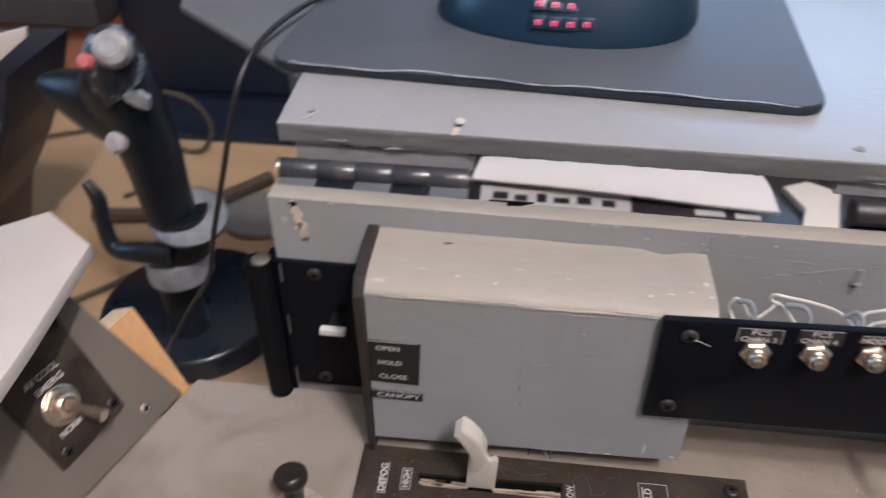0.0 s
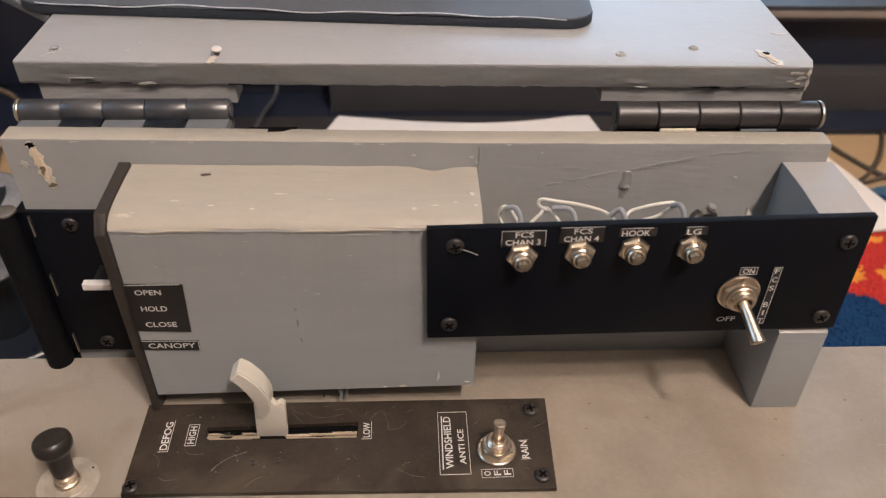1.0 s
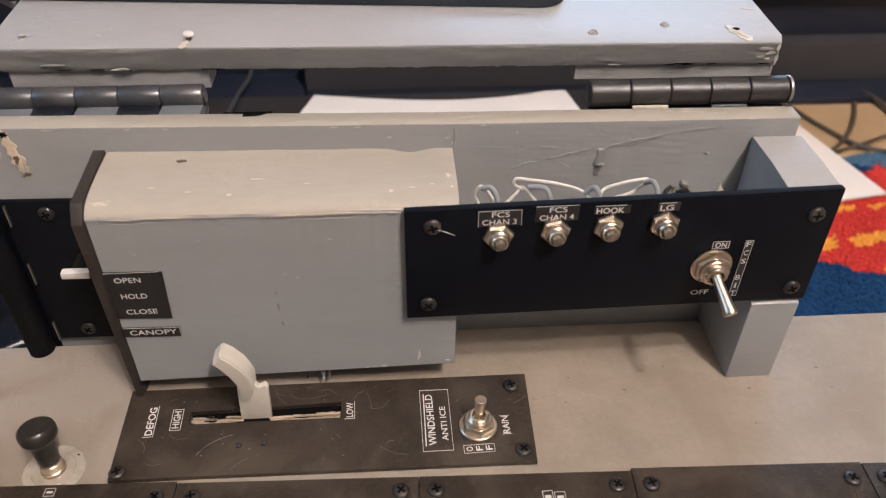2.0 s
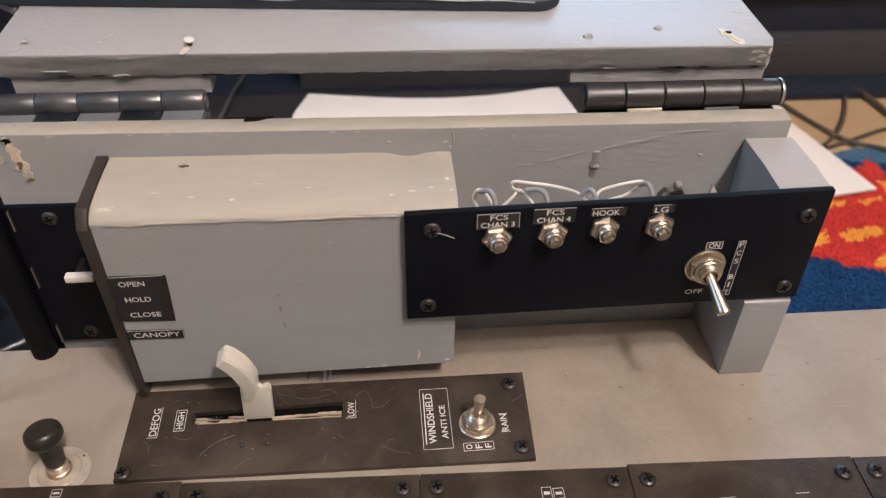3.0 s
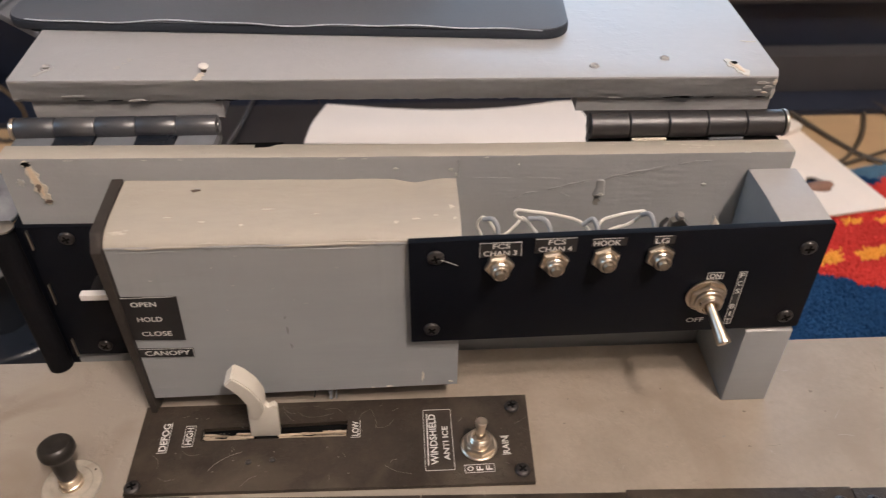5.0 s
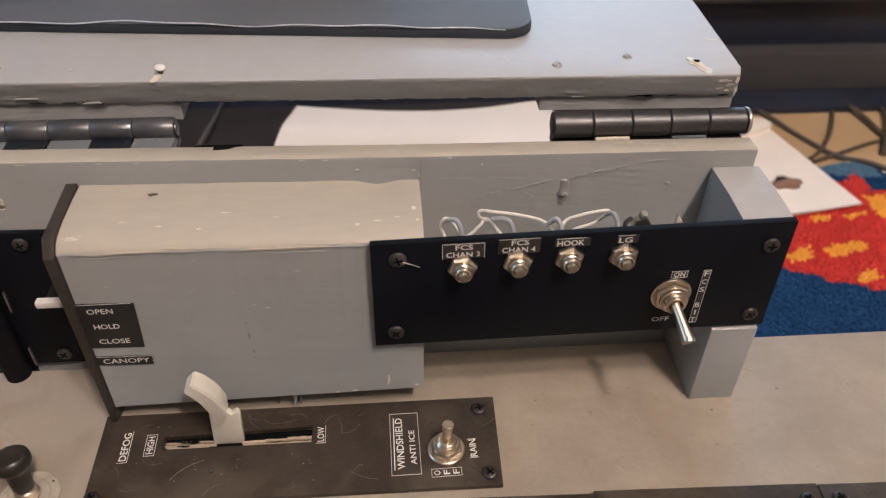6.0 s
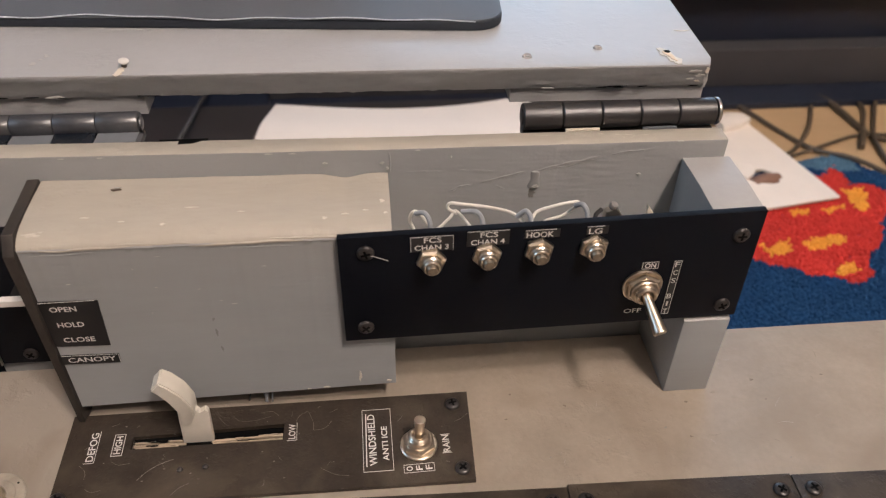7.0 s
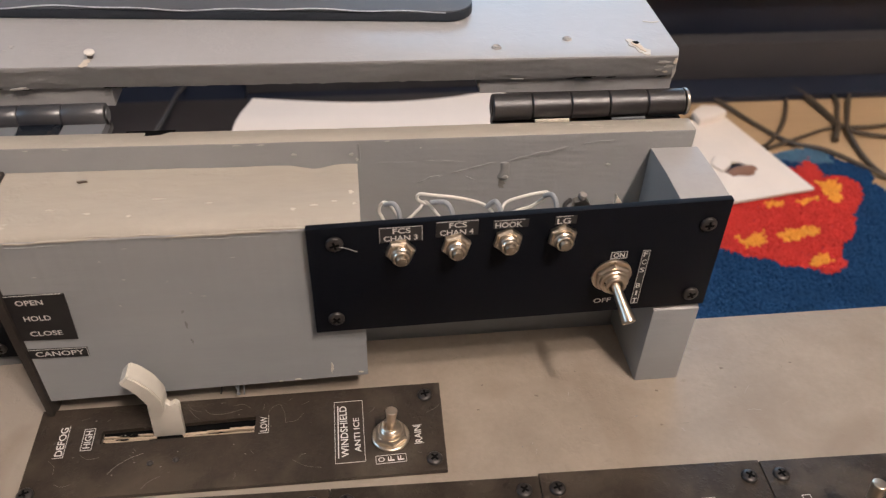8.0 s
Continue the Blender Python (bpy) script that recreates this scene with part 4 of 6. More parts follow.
tape = part("label_tape", bm_prism([(0.2131, 0.0436), (0.2158, 0.0436), (0.2156, 0.0684), (0.2129, 0.0684)], KY - 0.0003, KY - 0.0001, "y"), label_tape, breaker)
for i, letter in enumerate("FCS BIT"):
    if letter != " ":
        lettering(letter, 0.0006 if letter == "I" else 0.0016, 0.0022, front_at(0.2143, KY - 0.0004, 0.0667 - 0.0036 * i, 0), tape)
part("label_edge", bm_rim(0.0026, 0.0246, 0.00014, front_at(0.21435, KY - 0.00031, 0.0560)), white_print, tape)

# ---- wires behind the panel ----
loom = thing("wire_loom", (0.155, 0.004, 0.066), "thin white wires with grey sleeves looped behind the panel", "wires")
part("white_wire", bm_tube([(0.1290, 0.0, 0.0700), (0.1268, 0.010, 0.0745), (0.1254, 0.012, 0.0775), (0.1265, 0.012, 0.0807), (0.1288, 0.012, 0.0800), (0.1334, 0.010, 0.0745), (0.1388, 0.012, 0.0776), (0.1415, 0.013, 0.0792), (0.1490, 0.002, 0.0740)], 0.00055, 7, 6), wire_white, loom)
part("white_wire", bm_tube([(0.1415, 0.013, 0.0785), (0.1384, 0.013, 0.0806), (0.1388, 0.013, 0.0829), (0.143, 0.012, 0.0830), (0.1515, 0.012, 0.0814), (0.1603, 0.012, 0.0783), (0.1640, 0.006, 0.0770), (0.1660, 0.0, 0.0750)], 0.00055, 7, 6), wire_white, loom)
part("white_wire", bm_tube([(0.1650, 0.006, 0.0772), (0.1680, 0.012, 0.0782), (0.1732, 0.012, 0.0805), (0.1790, 0.012, 0.0818), (0.1824, 0.012, 0.0816), (0.1777, 0.012, 0.0768), (0.1700, 0.010, 0.0750), (0.1660, 0.0, 0.0735)], 0.00055, 7, 6), wire_white, loom)
for a, b, c in (((0.1272, 0.010, 0.0815), (0.1300, 0.008, 0.0830), (0.1316, 0.004, 0.0765)), ((0.1424, 0.010, 0.0815), (0.1470, 0.008, 0.0826), (0.1492, 0.004, 0.0765)), ((0.1610, 0.009, 0.0790), (0.1635, 0.008, 0.0822), (0.1650, 0.004, 0.0770)), ((0.1806, 0.010, 0.0820), (0.1826, 0.008, 0.0838), (0.1838, 0.004, 0.0770))):
    part("sleeve", bm_tube([a, b, ((b[0] + c[0]) / 2 + 0.0008, 0.006, (b[2] + c[2]) / 2 + 0.001), c], 0.00085, 10, 6), sleeve_grey, loom)
part("terminal", bm_prism([(0.1895, 0.066), (0.1965, 0.066), (0.1968, 0.0785), (0.1945, 0.0812), (0.1910, 0.0800)], 0.008, 0.0110, "y", 0.0006), dull_steel, loom, "grey terminal tag")
part("terminal", bm_revolve([(0.0009, 0), (0.0015, 0.0008), (0.0016, 0.0016), (0.0012, 0.0025), (0, 0.0028)], Matrix.Translation((0.1934, 0.0098, 0.0803)) @ pose(0, 0, 0, 18, 12, 0), 12), dull_smudge, loom)
part("terminal", bm_tube([(0.1900, 0.006, 0.0745), (0.1875, 0.008, 0.0785), (0.190, 0.010, 0.080)], 0.0008, 8, 4), cable_black, loom)
part("terminal", bm_prism([(0.2050, 0.066), (0.2105, 0.066), (0.2078, 0.0785), (0.2052, 0.0822)], 0.008, 0.0096, "y", 0.0003), chip_paint, loom, "cream tag")
part("copper_lead", bm_tube([(0.1965, 0.007, 0.0740), (0.2000, 0.008, 0.0760), (0.2035, 0.006, 0.0730), (0.2036, 0.0, 0.0650)], 0.0007, 8, 5), copper, loom)
part("spine", bm_tube([(0.129, 0.001, 0.066), (0.160, 0.004, 0.0655), (0.200, 0.001, 0.066)], 0.0012, 8, 6), cable_black, loom)

# ---- defog panel on the deck ----
defog = thing("defog_panel", (0.073, -0.019, 0.0), "worn black control panel with a slide lever and a toggle", "control panel")
PT = 0.0022
sx0, sx1, sy0, sy1 = 0.0235, 0.0772, -0.0168, -0.0098
pieces = joined(bm_prism([(0.0004, -0.0004), (sx0, -0.0003), (sx0, -0.0385), (0.0010, -0.0385)], 0.0004, PT), bm_prism([(sx1, -0.0002), (0.1460, 0.0), (0.1447, -0.0392), (sx1, -0.0388)], 0.0004, PT),
                bm_prism([(sx0, -0.0003), (sx1, -0.0002), (sx1, sy1), (sx0, sy1 - 0.0016)], 0.0004, PT), bm_prism([(sx0, sy0), (sx1, sy0), (sx1, -0.0388), (sx0, -0.0385)], 0.0004, PT))
bmesh.ops.remove_doubles(pieces, verts=pieces.verts[:], dist=0.00005)
seen = {}
for f in pieces.faces[:]:
    key = tuple(sorted(v.index for v in f.verts))
    seen.setdefault(key, []).append(f)
bmesh.ops.delete(pieces, geom=[f for fs in seen.values() if len(fs) > 1 for f in fs], context="FACES_ONLY")
dp = part("plate", pieces, brown_black, defog)
part("slot_bed", bm_box(sx0 + 0.0001, sx1 - 0.0001, sy0 + 0.0001, sy1 - 0.0001, 0.0001, 0.0004), dark_recess, defog, "dark slot")
for k, (x0, x1, y0, y1) in enumerate(((0.0240, 0.0425, -0.0152, -0.0142), (0.0242, 0.0425, -0.0138, -0.0131), (0.0250, 0.0400, -0.0163, -0.0158), (0.0515, 0.0640, -0.0148, -0.0138), (0.0520, 0.0768, -0.0158, -0.0153), (0.0600, 0.0768, -0.0145, -0.0140), (0.0680, 0.0768, -0.0134, -0.0130))):
    rnd = random.Random(1200 + k)
    n = 12
    up = [(x0 + (x1 - x0) * q / n, y1 + 0.0003 * (rnd.random() - 0.6)) for q in range(n + 1)]
    dn = [(x0 + (x1 - x0) * q / n, max(sy0 + 0.0001, y0 + 0.0003 * (rnd.random() - 0.4))) for q in range(n, -1, -1)]
    part("torn_wood", bm_prism(up + dn, 0.0004, 0.0009 + 0.0003 * (k % 3)), slot_wood, defog, "splintered bare wood")
for x, y, turn in ((0.1399, -0.0058, 10), (0.1406, -0.0344, 40), (0.0036, -0.0358, 25)):
    screw(Matrix.Translation((x, y, PT)), defog, turn=turn)
for x, y in ((0.0424, -0.0268), (0.0510, -0.0262)):
    part("rivet", bm_revolve([(0.0011, 0), (0.0010, 0.0006), (0.0005, 0.0009), (0, 0.001)], Matrix.Translation((x, y, PT)), 14), black_screw, defog)
lev = joined(bm_prism([(0.0416, 0.0008), (0.0524, 0.0008), (0.0531, 0.0170), (0.0520, 0.0186), (0.0500, 0.0172), (0.0490, 0.0190), (0.0425, 0.0180)], -0.0146, -0.0122, "y", 0.0004))
lev_ob = part("slide_lever", lev, ivory, defog, "ivory plastic slide lever")
paddle = bmesh.new()
rows = ((0.0445, 0.0120, 0.0016, 0.0022), (0.0462, 0.0180, 0.0026, 0.0030), (0.0460, 0.0225, 0.0029, 0.0036), (0.0438, 0.0280, 0.0029, 0.0038), (0.0408, 0.0322, 0.0027, 0.0038), (0.0384, 0.0343, 0.0025, 0.0036))
rings = []
for i, (x, z, h, d) in enumerate(rows):
    a = rows[max(i - 1, 0)]
    b = rows[min(i + 1, len(rows) - 1)]
    nx, nz = b[1] - a[1], -(b[0] - a[0])
    ln = math.hypot(nx, nz)
    nx, nz = nx / ln * h, nz / ln * h
    rings.append([paddle.verts.new((x + sx * nx, -0.0134 + sy * d, z + sx * nz)) for sx, sy in ((-1, -1), (1, -1), (1, 1), (-1, 1))])
for a, b in zip(rings, rings[1:]):
    for k in range(4):
        paddle.faces.new((a[k], a[(k + 1) % 4], b[(k + 1) % 4], b[k]))
paddle.faces.new(rings[0])
paddle.faces.new(rings[-1])
bmesh.ops.recalc_face_normals(paddle, faces=paddle.faces[:])
bmesh.ops.bevel(paddle, geom=paddle.edges[:], offset=0.0005, segments=2, affect="EDGES")
part("paddle", paddle, ivory, lev_ob)
for i in range(12):
    rnd = random.Random(2100 + i)
    x = 0.0255 + 0.0500 * rnd.random()
    if 0.0395 < x < 0.0545:
        continue
    part("burn_mark", bm_flake(0, 0, 0.003 + 0.006 * rnd.random(), 0.0005 + 0.0006 * rnd.random(), Matrix.Translation((min(x, 0.0735), sy0 + 0.0010 + 0.0026 * rnd.random(), 0.0016)), 2130 + i, 0.0001), dark_recess, defog, "dark burnt streak")
toggle_switch(Matrix.Translation((0.1259, -0.0235, PT)), defog, (0.05, 0.08, 1.0), 0.0064, 0.0092, 0.0021)


def deck_words(words, x, y, long, high, parent, frame_w=0.0, frame_h=0.0, sides="lrtb"):
    m = Matrix.Translation((x, y, PT + 0.00012)) @ pose(0, 0, 0, 0, 0, 91.5)
    lettering(words, long, high, m, parent)
    if frame_w:
        part("label_edge", bm_rim(frame_w, frame_h, 0.00016, Matrix.Translation((x, y, PT + 0.00002)) @ pose(0, 0, 0, 0, 0, 91.5), sides=sides), white_print, parent)


deck_words("DEFOG", 0.0102, -0.0148, 0.0122, 0.0026, dp, 0.0138, 0.0036, "lb")
deck_words("HIGH", 0.0191, -0.0146, 0.0076, 0.0024, dp, 0.0094, 0.0038)
deck_words("LOW", 0.0803, -0.0136, 0.0066, 0.0025, dp, 0.0080, 0.0036, "lb")
deck_words("RAIN", 0.1357, -0.0233, 0.0074, 0.0025, dp, 0.0082, 0.0034, "lr")
deck_words("WINDSHIELD", 0.1092, -0.0195, 0.0225, 0.0027, dp)
deck_words("ANTI ICE", 0.1138, -0.0215, 0.0150, 0.0022, dp)
part("label_edge", bm_rim(0.0272, 0.0106, 0.00016, Matrix.Translation((0.1111, -0.0196, PT + 0.00002)) @ pose(0, 0, 0, 0, 0, 90.5)), white_print, dp)
part("label_edge", bm_box(0.1069, 0.1073, -0.0310, -0.0080, PT + 0.00002, PT + 0.00014), white_print, dp)
for i, letter in enumerate("OFF"):
    deck_words(letter, 0.1220 + 0.0034 * i, -0.0330 + 0.0001 * i, 0.0019, 0.0023, dp)
part("label_edge", bm_rim(0.0108, 0.0034, 0.00014, Matrix.Translation((0.1254, -0.0329, PT + 0.00002)) @ pose(0, 0, 0, 0, 0, 1.5)), white_print, dp)
# scratches and lint
SCRATCH = (((0.0285, -0.0300), (0.0310, -0.0268), (0.0350, -0.0240), (0.0395, -0.0222)), ((0.0585, -0.0050), (0.0610, -0.0072), (0.0660, -0.0075), (0.0720, -0.0060)), ((0.0860, -0.0050), (0.0878, -0.0100), (0.0880, -0.0135)),
           ((0.0880, -0.0135), (0.0920, -0.0130), (0.0945, -0.0100)), ((0.0940, -0.0060), (0.0965, -0.0045)), ((0.0530, -0.0048), (0.0555, -0.0080), (0.0570, -0.0090)), ((0.0910, -0.0300), (0.0960, -0.0330), (0.1010, -0.0340)), ((0.0760, -0.0240), (0.0775, -0.0262)), ((0.0150, -0.0060), (0.0175, -0.0050)))
for k, pts in enumerate(SCRATCH):
    part("scratch", bm_tube([(x, y, PT + 0.00001) for x, y in pts], 0.00004 if k else 0.00005, 5, 6), dull_smudge if k else smear_paint, dp)
for i in range(26):
    rnd = random.Random(760 + i)
    x, y, a, ln = 0.006 + 0.134 * rnd.random(), -0.0365 + 0.034 * rnd.random(), 6.3 * rnd.random(), 0.0015 + 0.006 * rnd.random() ** 2
    if sx0 - 0.004 < x < sx1 + 0.004 and sy0 - 0.004 < y < sy1 + 0.002:
        continue
    bend = a + 0.9 * (rnd.random() - 0.5)
    part("scratch", bm_tube([(x, y, PT), (x + ln * 0.5 * math.cos(a), y + ln * 0.5 * math.sin(a), PT + 0.00002), (x + ln * math.cos(bend), y + ln * math.sin(bend), PT)], 0.000045, 4, 4), dull_smudge, dp)
for i in range(16):
    rnd = random.Random(700 + i)
    part("dust_speck", bm_flake(0, 0, 0.0003 + 0.0007 * rnd.random(), 0.0003 + 0.0003 * rnd.random(), Matrix.Translation((0.008 + 0.09 * rnd.random(), -0.036 + 0.033 * rnd.random(), PT)), 720 + i, 0.0001), dull_smudge, dp)

# ---- pull knob ----
knob = thing("pull_knob", (-0.0184, -0.0322, 0.0), "black mushroom knob on a round zinc base plate", "knob")
m = Matrix.Translation((-0.0184, -0.0322, 0.0))
part("base_plate", bm_revolve([(0.0101, 0.0001), (0.0102, 0.0006), (0.0098, 0.0010), (0.0072, 0.0011), (0.0069, 0.0014), (0.0046, 0.0014), (0.0043, 0.0010)], m, 48), worn_zinc, knob, "scuffed round zinc plate")
part("bushing", bm_revolve([(0.0040, 0.0008), (0.0040, 0.0025), (0.0036, 0.0028), (0.0036, 0.0056), (0.0032, 0.0060), (0.0018, 0.0060)], m, 28), nickel, knob)
m = m @ pose(0, 0, 0.0062, -10, -4.5, 0)
part("knob_head", bm_revolve([(0.0026, -0.0010), (0.0033, 0.0004), (0.0036, 0.0040), (0.0038, 0.0074), (0.0044, 0.0088), (0.0054, 0.0097), (0.0060, 0.0108), (0.0061, 0.0126), (0.0058, 0.0140), (0.0051, 0.0147), (0.0036, 0.0149), (0.0020, 0.0146), (0, 0.0144)], m, 36), black_knob, knob)
for i, a in enumerate((40, 115, 250, 300)):
    part("punch_mark", bm_revolve([(0.0004, 0), (0.0004, 0.00012), (0, 0.00012)], Matrix.Translation((-0.0184 + 0.0086 * math.cos(radians(a)), -0.0322 + 0.0086 * math.sin(radians(a)), 0.0010)), 8), dark_recess, knob)

# ---- front row of control panels ----
SEAMS = (-0.0560, 0.0242, 0.1040, 0.1757, 0.2555, 0.3350)


def front_row_edge(x):
    return -0.0384 - 0.0265 * (x + 0.037)


for i, (a, b) in enumerate(zip(SEAMS, SEAMS[1:])):
    step = (0.0, -0.0006, -0.0006, 0.0004, -0.0001)[i]
    ob = thing("front_panel", ((a + b) / 2, front_row_edge((a + b) / 2) - 0.03, 0.0), "dark brown-black control panel screwed to the deck", "control panel", "row of control panels")
    part("plate", bm_prism([(a + 0.0002, front_row_edge(a) + step), (b - 0.0002, front_row_edge(b) + step), (b - 0.0022, front_row_edge(b) - 0.060), (a - 0.0018, front_row_edge(a) - 0.060)], 0.0003, 0.0020, "z", 0.0002), brown_black, ob)
    for x, dy, turn in ((a + 0.0055, 0.0062, 15), (b - 0.0060, 0.0062, 50)):
        for row in (0, 0.047):
            screw(Matrix.Translation((x - row * 0.026, front_row_edge(x) - dy - row, 0.0020)), ob, turn=turn + row * 500)
    if i == 4:
        toggle_switch(Matrix.Translation((0.2790, -0.0730, 0.0020)), ob, (0.05, 0.15, 1.0), 0.0064, 0.0150)
    # lettering that cannot be read stays plain bars
    bars = {0: ((-0.0165, -0.0418, 0.0034, 0.0030),), 2: ((0.1460, -0.0530, 0.0034, 0.0046), (0.1500, -0.0533, 0.0036, 0.0040)), 3: ((0.2060, -0.0590, 0.0060, 0.0004), (0.2320, -0.0590, 0.0050, 0.0004)), 4: ((0.2660, -0.0640, 0.0030, 0.0060),), 1: ((0.060, -0.0640, 0.010, 0.0025),)}
    for x, y, w, h in bars.get(i, ()):
        part("label_edge", bm_rim(w, h, 0.00016, Matrix.Translation((x, y, 0.00202)), sides="lrtb" if h > 0.001 else "t"), white_print, ob)
        if h > 0.001:
            part("label_bar", bm_box(x - w * 0.3, x + w * 0.3, y - h * 0.12, y + h * 0.12, 0.00205, 0.00215), white_print, ob)

# ---- hinges between the upright board and the lid ----


def hinge(x0, x1, dusty, hy, hz, hr):
    ob = thing("hinge", ((x0 + x1) / 2, hy, 0.090), "dusty worn dark butt hinge with painted leaves" if dusty else "worn black enamelled butt hinge with pale stand-in bars", "hinge", "lid hinges")
    n = 5
    enamel = enamel_dusty if dusty else black_metal
    for i in range(n):
        a, b = x0 + (x1 - x0) * i / n, x0 + (x1 - x0) * (i + 1) / n
        part("knuckle", bm_revolve([(hr * 0.6, 0), (hr * 0.93, 0), (hr, 0.0004), (hr, b - a - 0.0006), (hr * 0.93, b - a - 0.0002), (hr * 0.6, b - a - 0.0002)], Matrix.Translation((a, hy, hz)) @ pose(0, 0, 0, 0, 90, 0), 28), enamel, ob)
        if dusty and i % 2 == 0:
            part("leaf", bm_prism([(0.0388, 0.0915), (hy, 0.0915), (hy, 0.0946), (0.0388, 0.0945 + 0.0003 * (i == 4))], a + 0.0002, b - 0.0002, "x"), leaf_paint, ob, "blue-grey painted leaf")
        elif dusty:
            part("leaf", bm_prism([(0.0390, 0.0915), (hy, 0.0915), (hy, hz - hr * 0.3), (0.0440, 0.0952), (0.0395, 0.0945)], a + 0.0002, b - 0.0002, "x"), stick_navy, ob)
        elif i in (1, 3):
            # pale bars added in place of the paper showing through the gap
            part("leaf", bm_box(a + 0.0008, b - 0.0008, 0.0388, 0.0398, 0.0926, 0.0939 - 0.0003 * (i == 3), 0.0002), chip_paint if i == 1 else leaf_paint, ob, "pale bar standing in for paper seen through the gap")
    ring_x = x0 - 0.0014 if dusty else x1 + 0.0002
    part("end_ring", bm_revolve([(hr * 0.5, 0), (hr * 0.98, 0), (hr * 1.02, 0.0003), (hr * 1.02, 0.0009), (hr * 0.98, 0.0012), (hr * 0.5, 0.0012)], Matrix.Translation((ring_x, hy, hz)) @ pose(0, 0, 0, 0, 90, 0), 28), nickel if dusty else dull_steel, ob, "worn bright end ring")
    part("back_leaf", bm_box(x0 + 0.0004, x1 - 0.0004, 0.0392, hy + 0.0040, 0.0885, 0.0914, 0.0003), black_metal, ob)
    part("pin", bm_revolve([(0.0, -0.0005), (hr * 0.6, -0.0004), (hr * 0.62, 0.0), (hr * 0.55, 0.0002), (hr * 0.55, x1 - x0), (hr * 0.62, x1 - x0), (hr * 0.6, x1 - x0 + 0.0004), (0, x1 - x0 + 0.0005)], Matrix.Translation((x0, hy, hz)) @ pose(0, 0, 0, 0, 90, 0), 20), enamel, ob)
    return ob


hinge(-0.0350, 0.0352, 1, 0.0490, 0.0962, 0.0040)
hinge(0.1675, 0.2378, 0, 0.0443, 0.0965, 0.0048)

# ---- lid ----
nail_paint = material("painted_nail_grey", (0.33, 0.32, 0.31), 0.45, vary=0.2, scale=300, fine=900, bump=0.2)
LZ = 0.1098
lid = thing("hinged_lid", (0.1, 0.17, 0.101), "grey painted plywood lid, its corner chipped", "lid")
outline = [(-0.0385, 0.0592), (0.0500, 0.0574), (0.1500, 0.0560), (0.2372, 0.0543), (0.2395, 0.0600), (0.2420, 0.1200), (0.2425, 0.2250), (-0.0480, 0.2250), (-0.0400, 0.1000)]
top = part("board", bm_prism(outline, 0.1015, LZ, "z", 0.0007), lid_paint, lid)
part("leaf_strip", bm_prism([(-0.0325, 0.0600), (0.0356, 0.0586), (0.0356, 0.0700), (-0.0325, 0.0700)], 0.0942, 0.1013), sawn_paint, lid, "grey painted packing strip over the hinge")
part("leaf_strip", bm_prism([(0.1650, 0.0567), (0.2370, 0.0553), (0.2370, 0.0700), (0.1650, 0.0700)], 0.0956, 0.1013), sawn_paint, lid)
E_TOP = Matrix.Translation((0, 0, LZ))
part("paint_chip", bm_gouge([(0.0296, 0.0632), (0.0288, 0.0606), (0.0283, 0.0585), (0.0285, 0.0568)], 0.0024, E_TOP, 21, 0.0002), chip_paint, top, "cream chip running from a nail to the edge")
for i, (x, y, w, h) in enumerate(((0.0008, 0.0742, 0.0024, 0.0034), (-0.0006, 0.0712, 0.0018, 0.0020), (-0.0022, 0.0678, 0.0024, 0.0034))):
    part("paint_chip", bm_flake(x, y, w, h, E_TOP, 22 + i, 0.0001), smear_paint, top)
part("paint_chip", bm_gouge([(-0.0262, 0.0665), (-0.0285, 0.0640), (-0.0302, 0.0618)], 0.0014, E_TOP, 24, 0.0002), smear_paint, top)
part("paint_chip", bm_gouge([(0.2330, 0.0838), (0.2362, 0.0828), (0.2392, 0.0832)], 0.0005, E_TOP, 25, 0.0002), pale_paint, top)
scar = part("paint_scar", bm_gouge([(0.2218, 0.0680), (0.2236, 0.0635), (0.2252, 0.0590), (0.2262, 0.0550)], 0.0038, E_TOP, 81, 0.0003), pale_paint, top, "cream scar in the paint at the corner")
part("bare_core", bm_gouge([(0.2226, 0.0650), (0.2242, 0.0612), (0.2255, 0.0570)], 0.0015, Matrix.Translation((0, 0, LZ + 0.0003)), 82, 0.0002), bare_wood, scar, "bare wood in the scar")
part("nail_hole", bm_flake(0.2242, 0.0646, 0.0026, 0.0032, Matrix.Translation((0, 0, LZ + 0.0004)), 83, 0.0002), dark_recess, scar)
for i, (x, z, w, h) in enumerate(((0.2318, 0.1074, 0.0052, 0.0013), (0.2342, 0.1058, 0.0040, 0.0014), (0.2305, 0.1044, 0.0034, 0.0009), (0.2364, 0.1076, 0.0018, 0.0030), (0.2364, 0.1030, 0.0016, 0.0050), (0.2332, 0.1036, 0.0022, 0.0010))):
    part("paint_chip", bm_flake(0, 0, w, h, front_at(x, 0.0543, z), 60 + i, 0.0006), (smear_paint, smear_paint, smear_paint, chip_paint, smear_paint, chip_paint)[i], top)
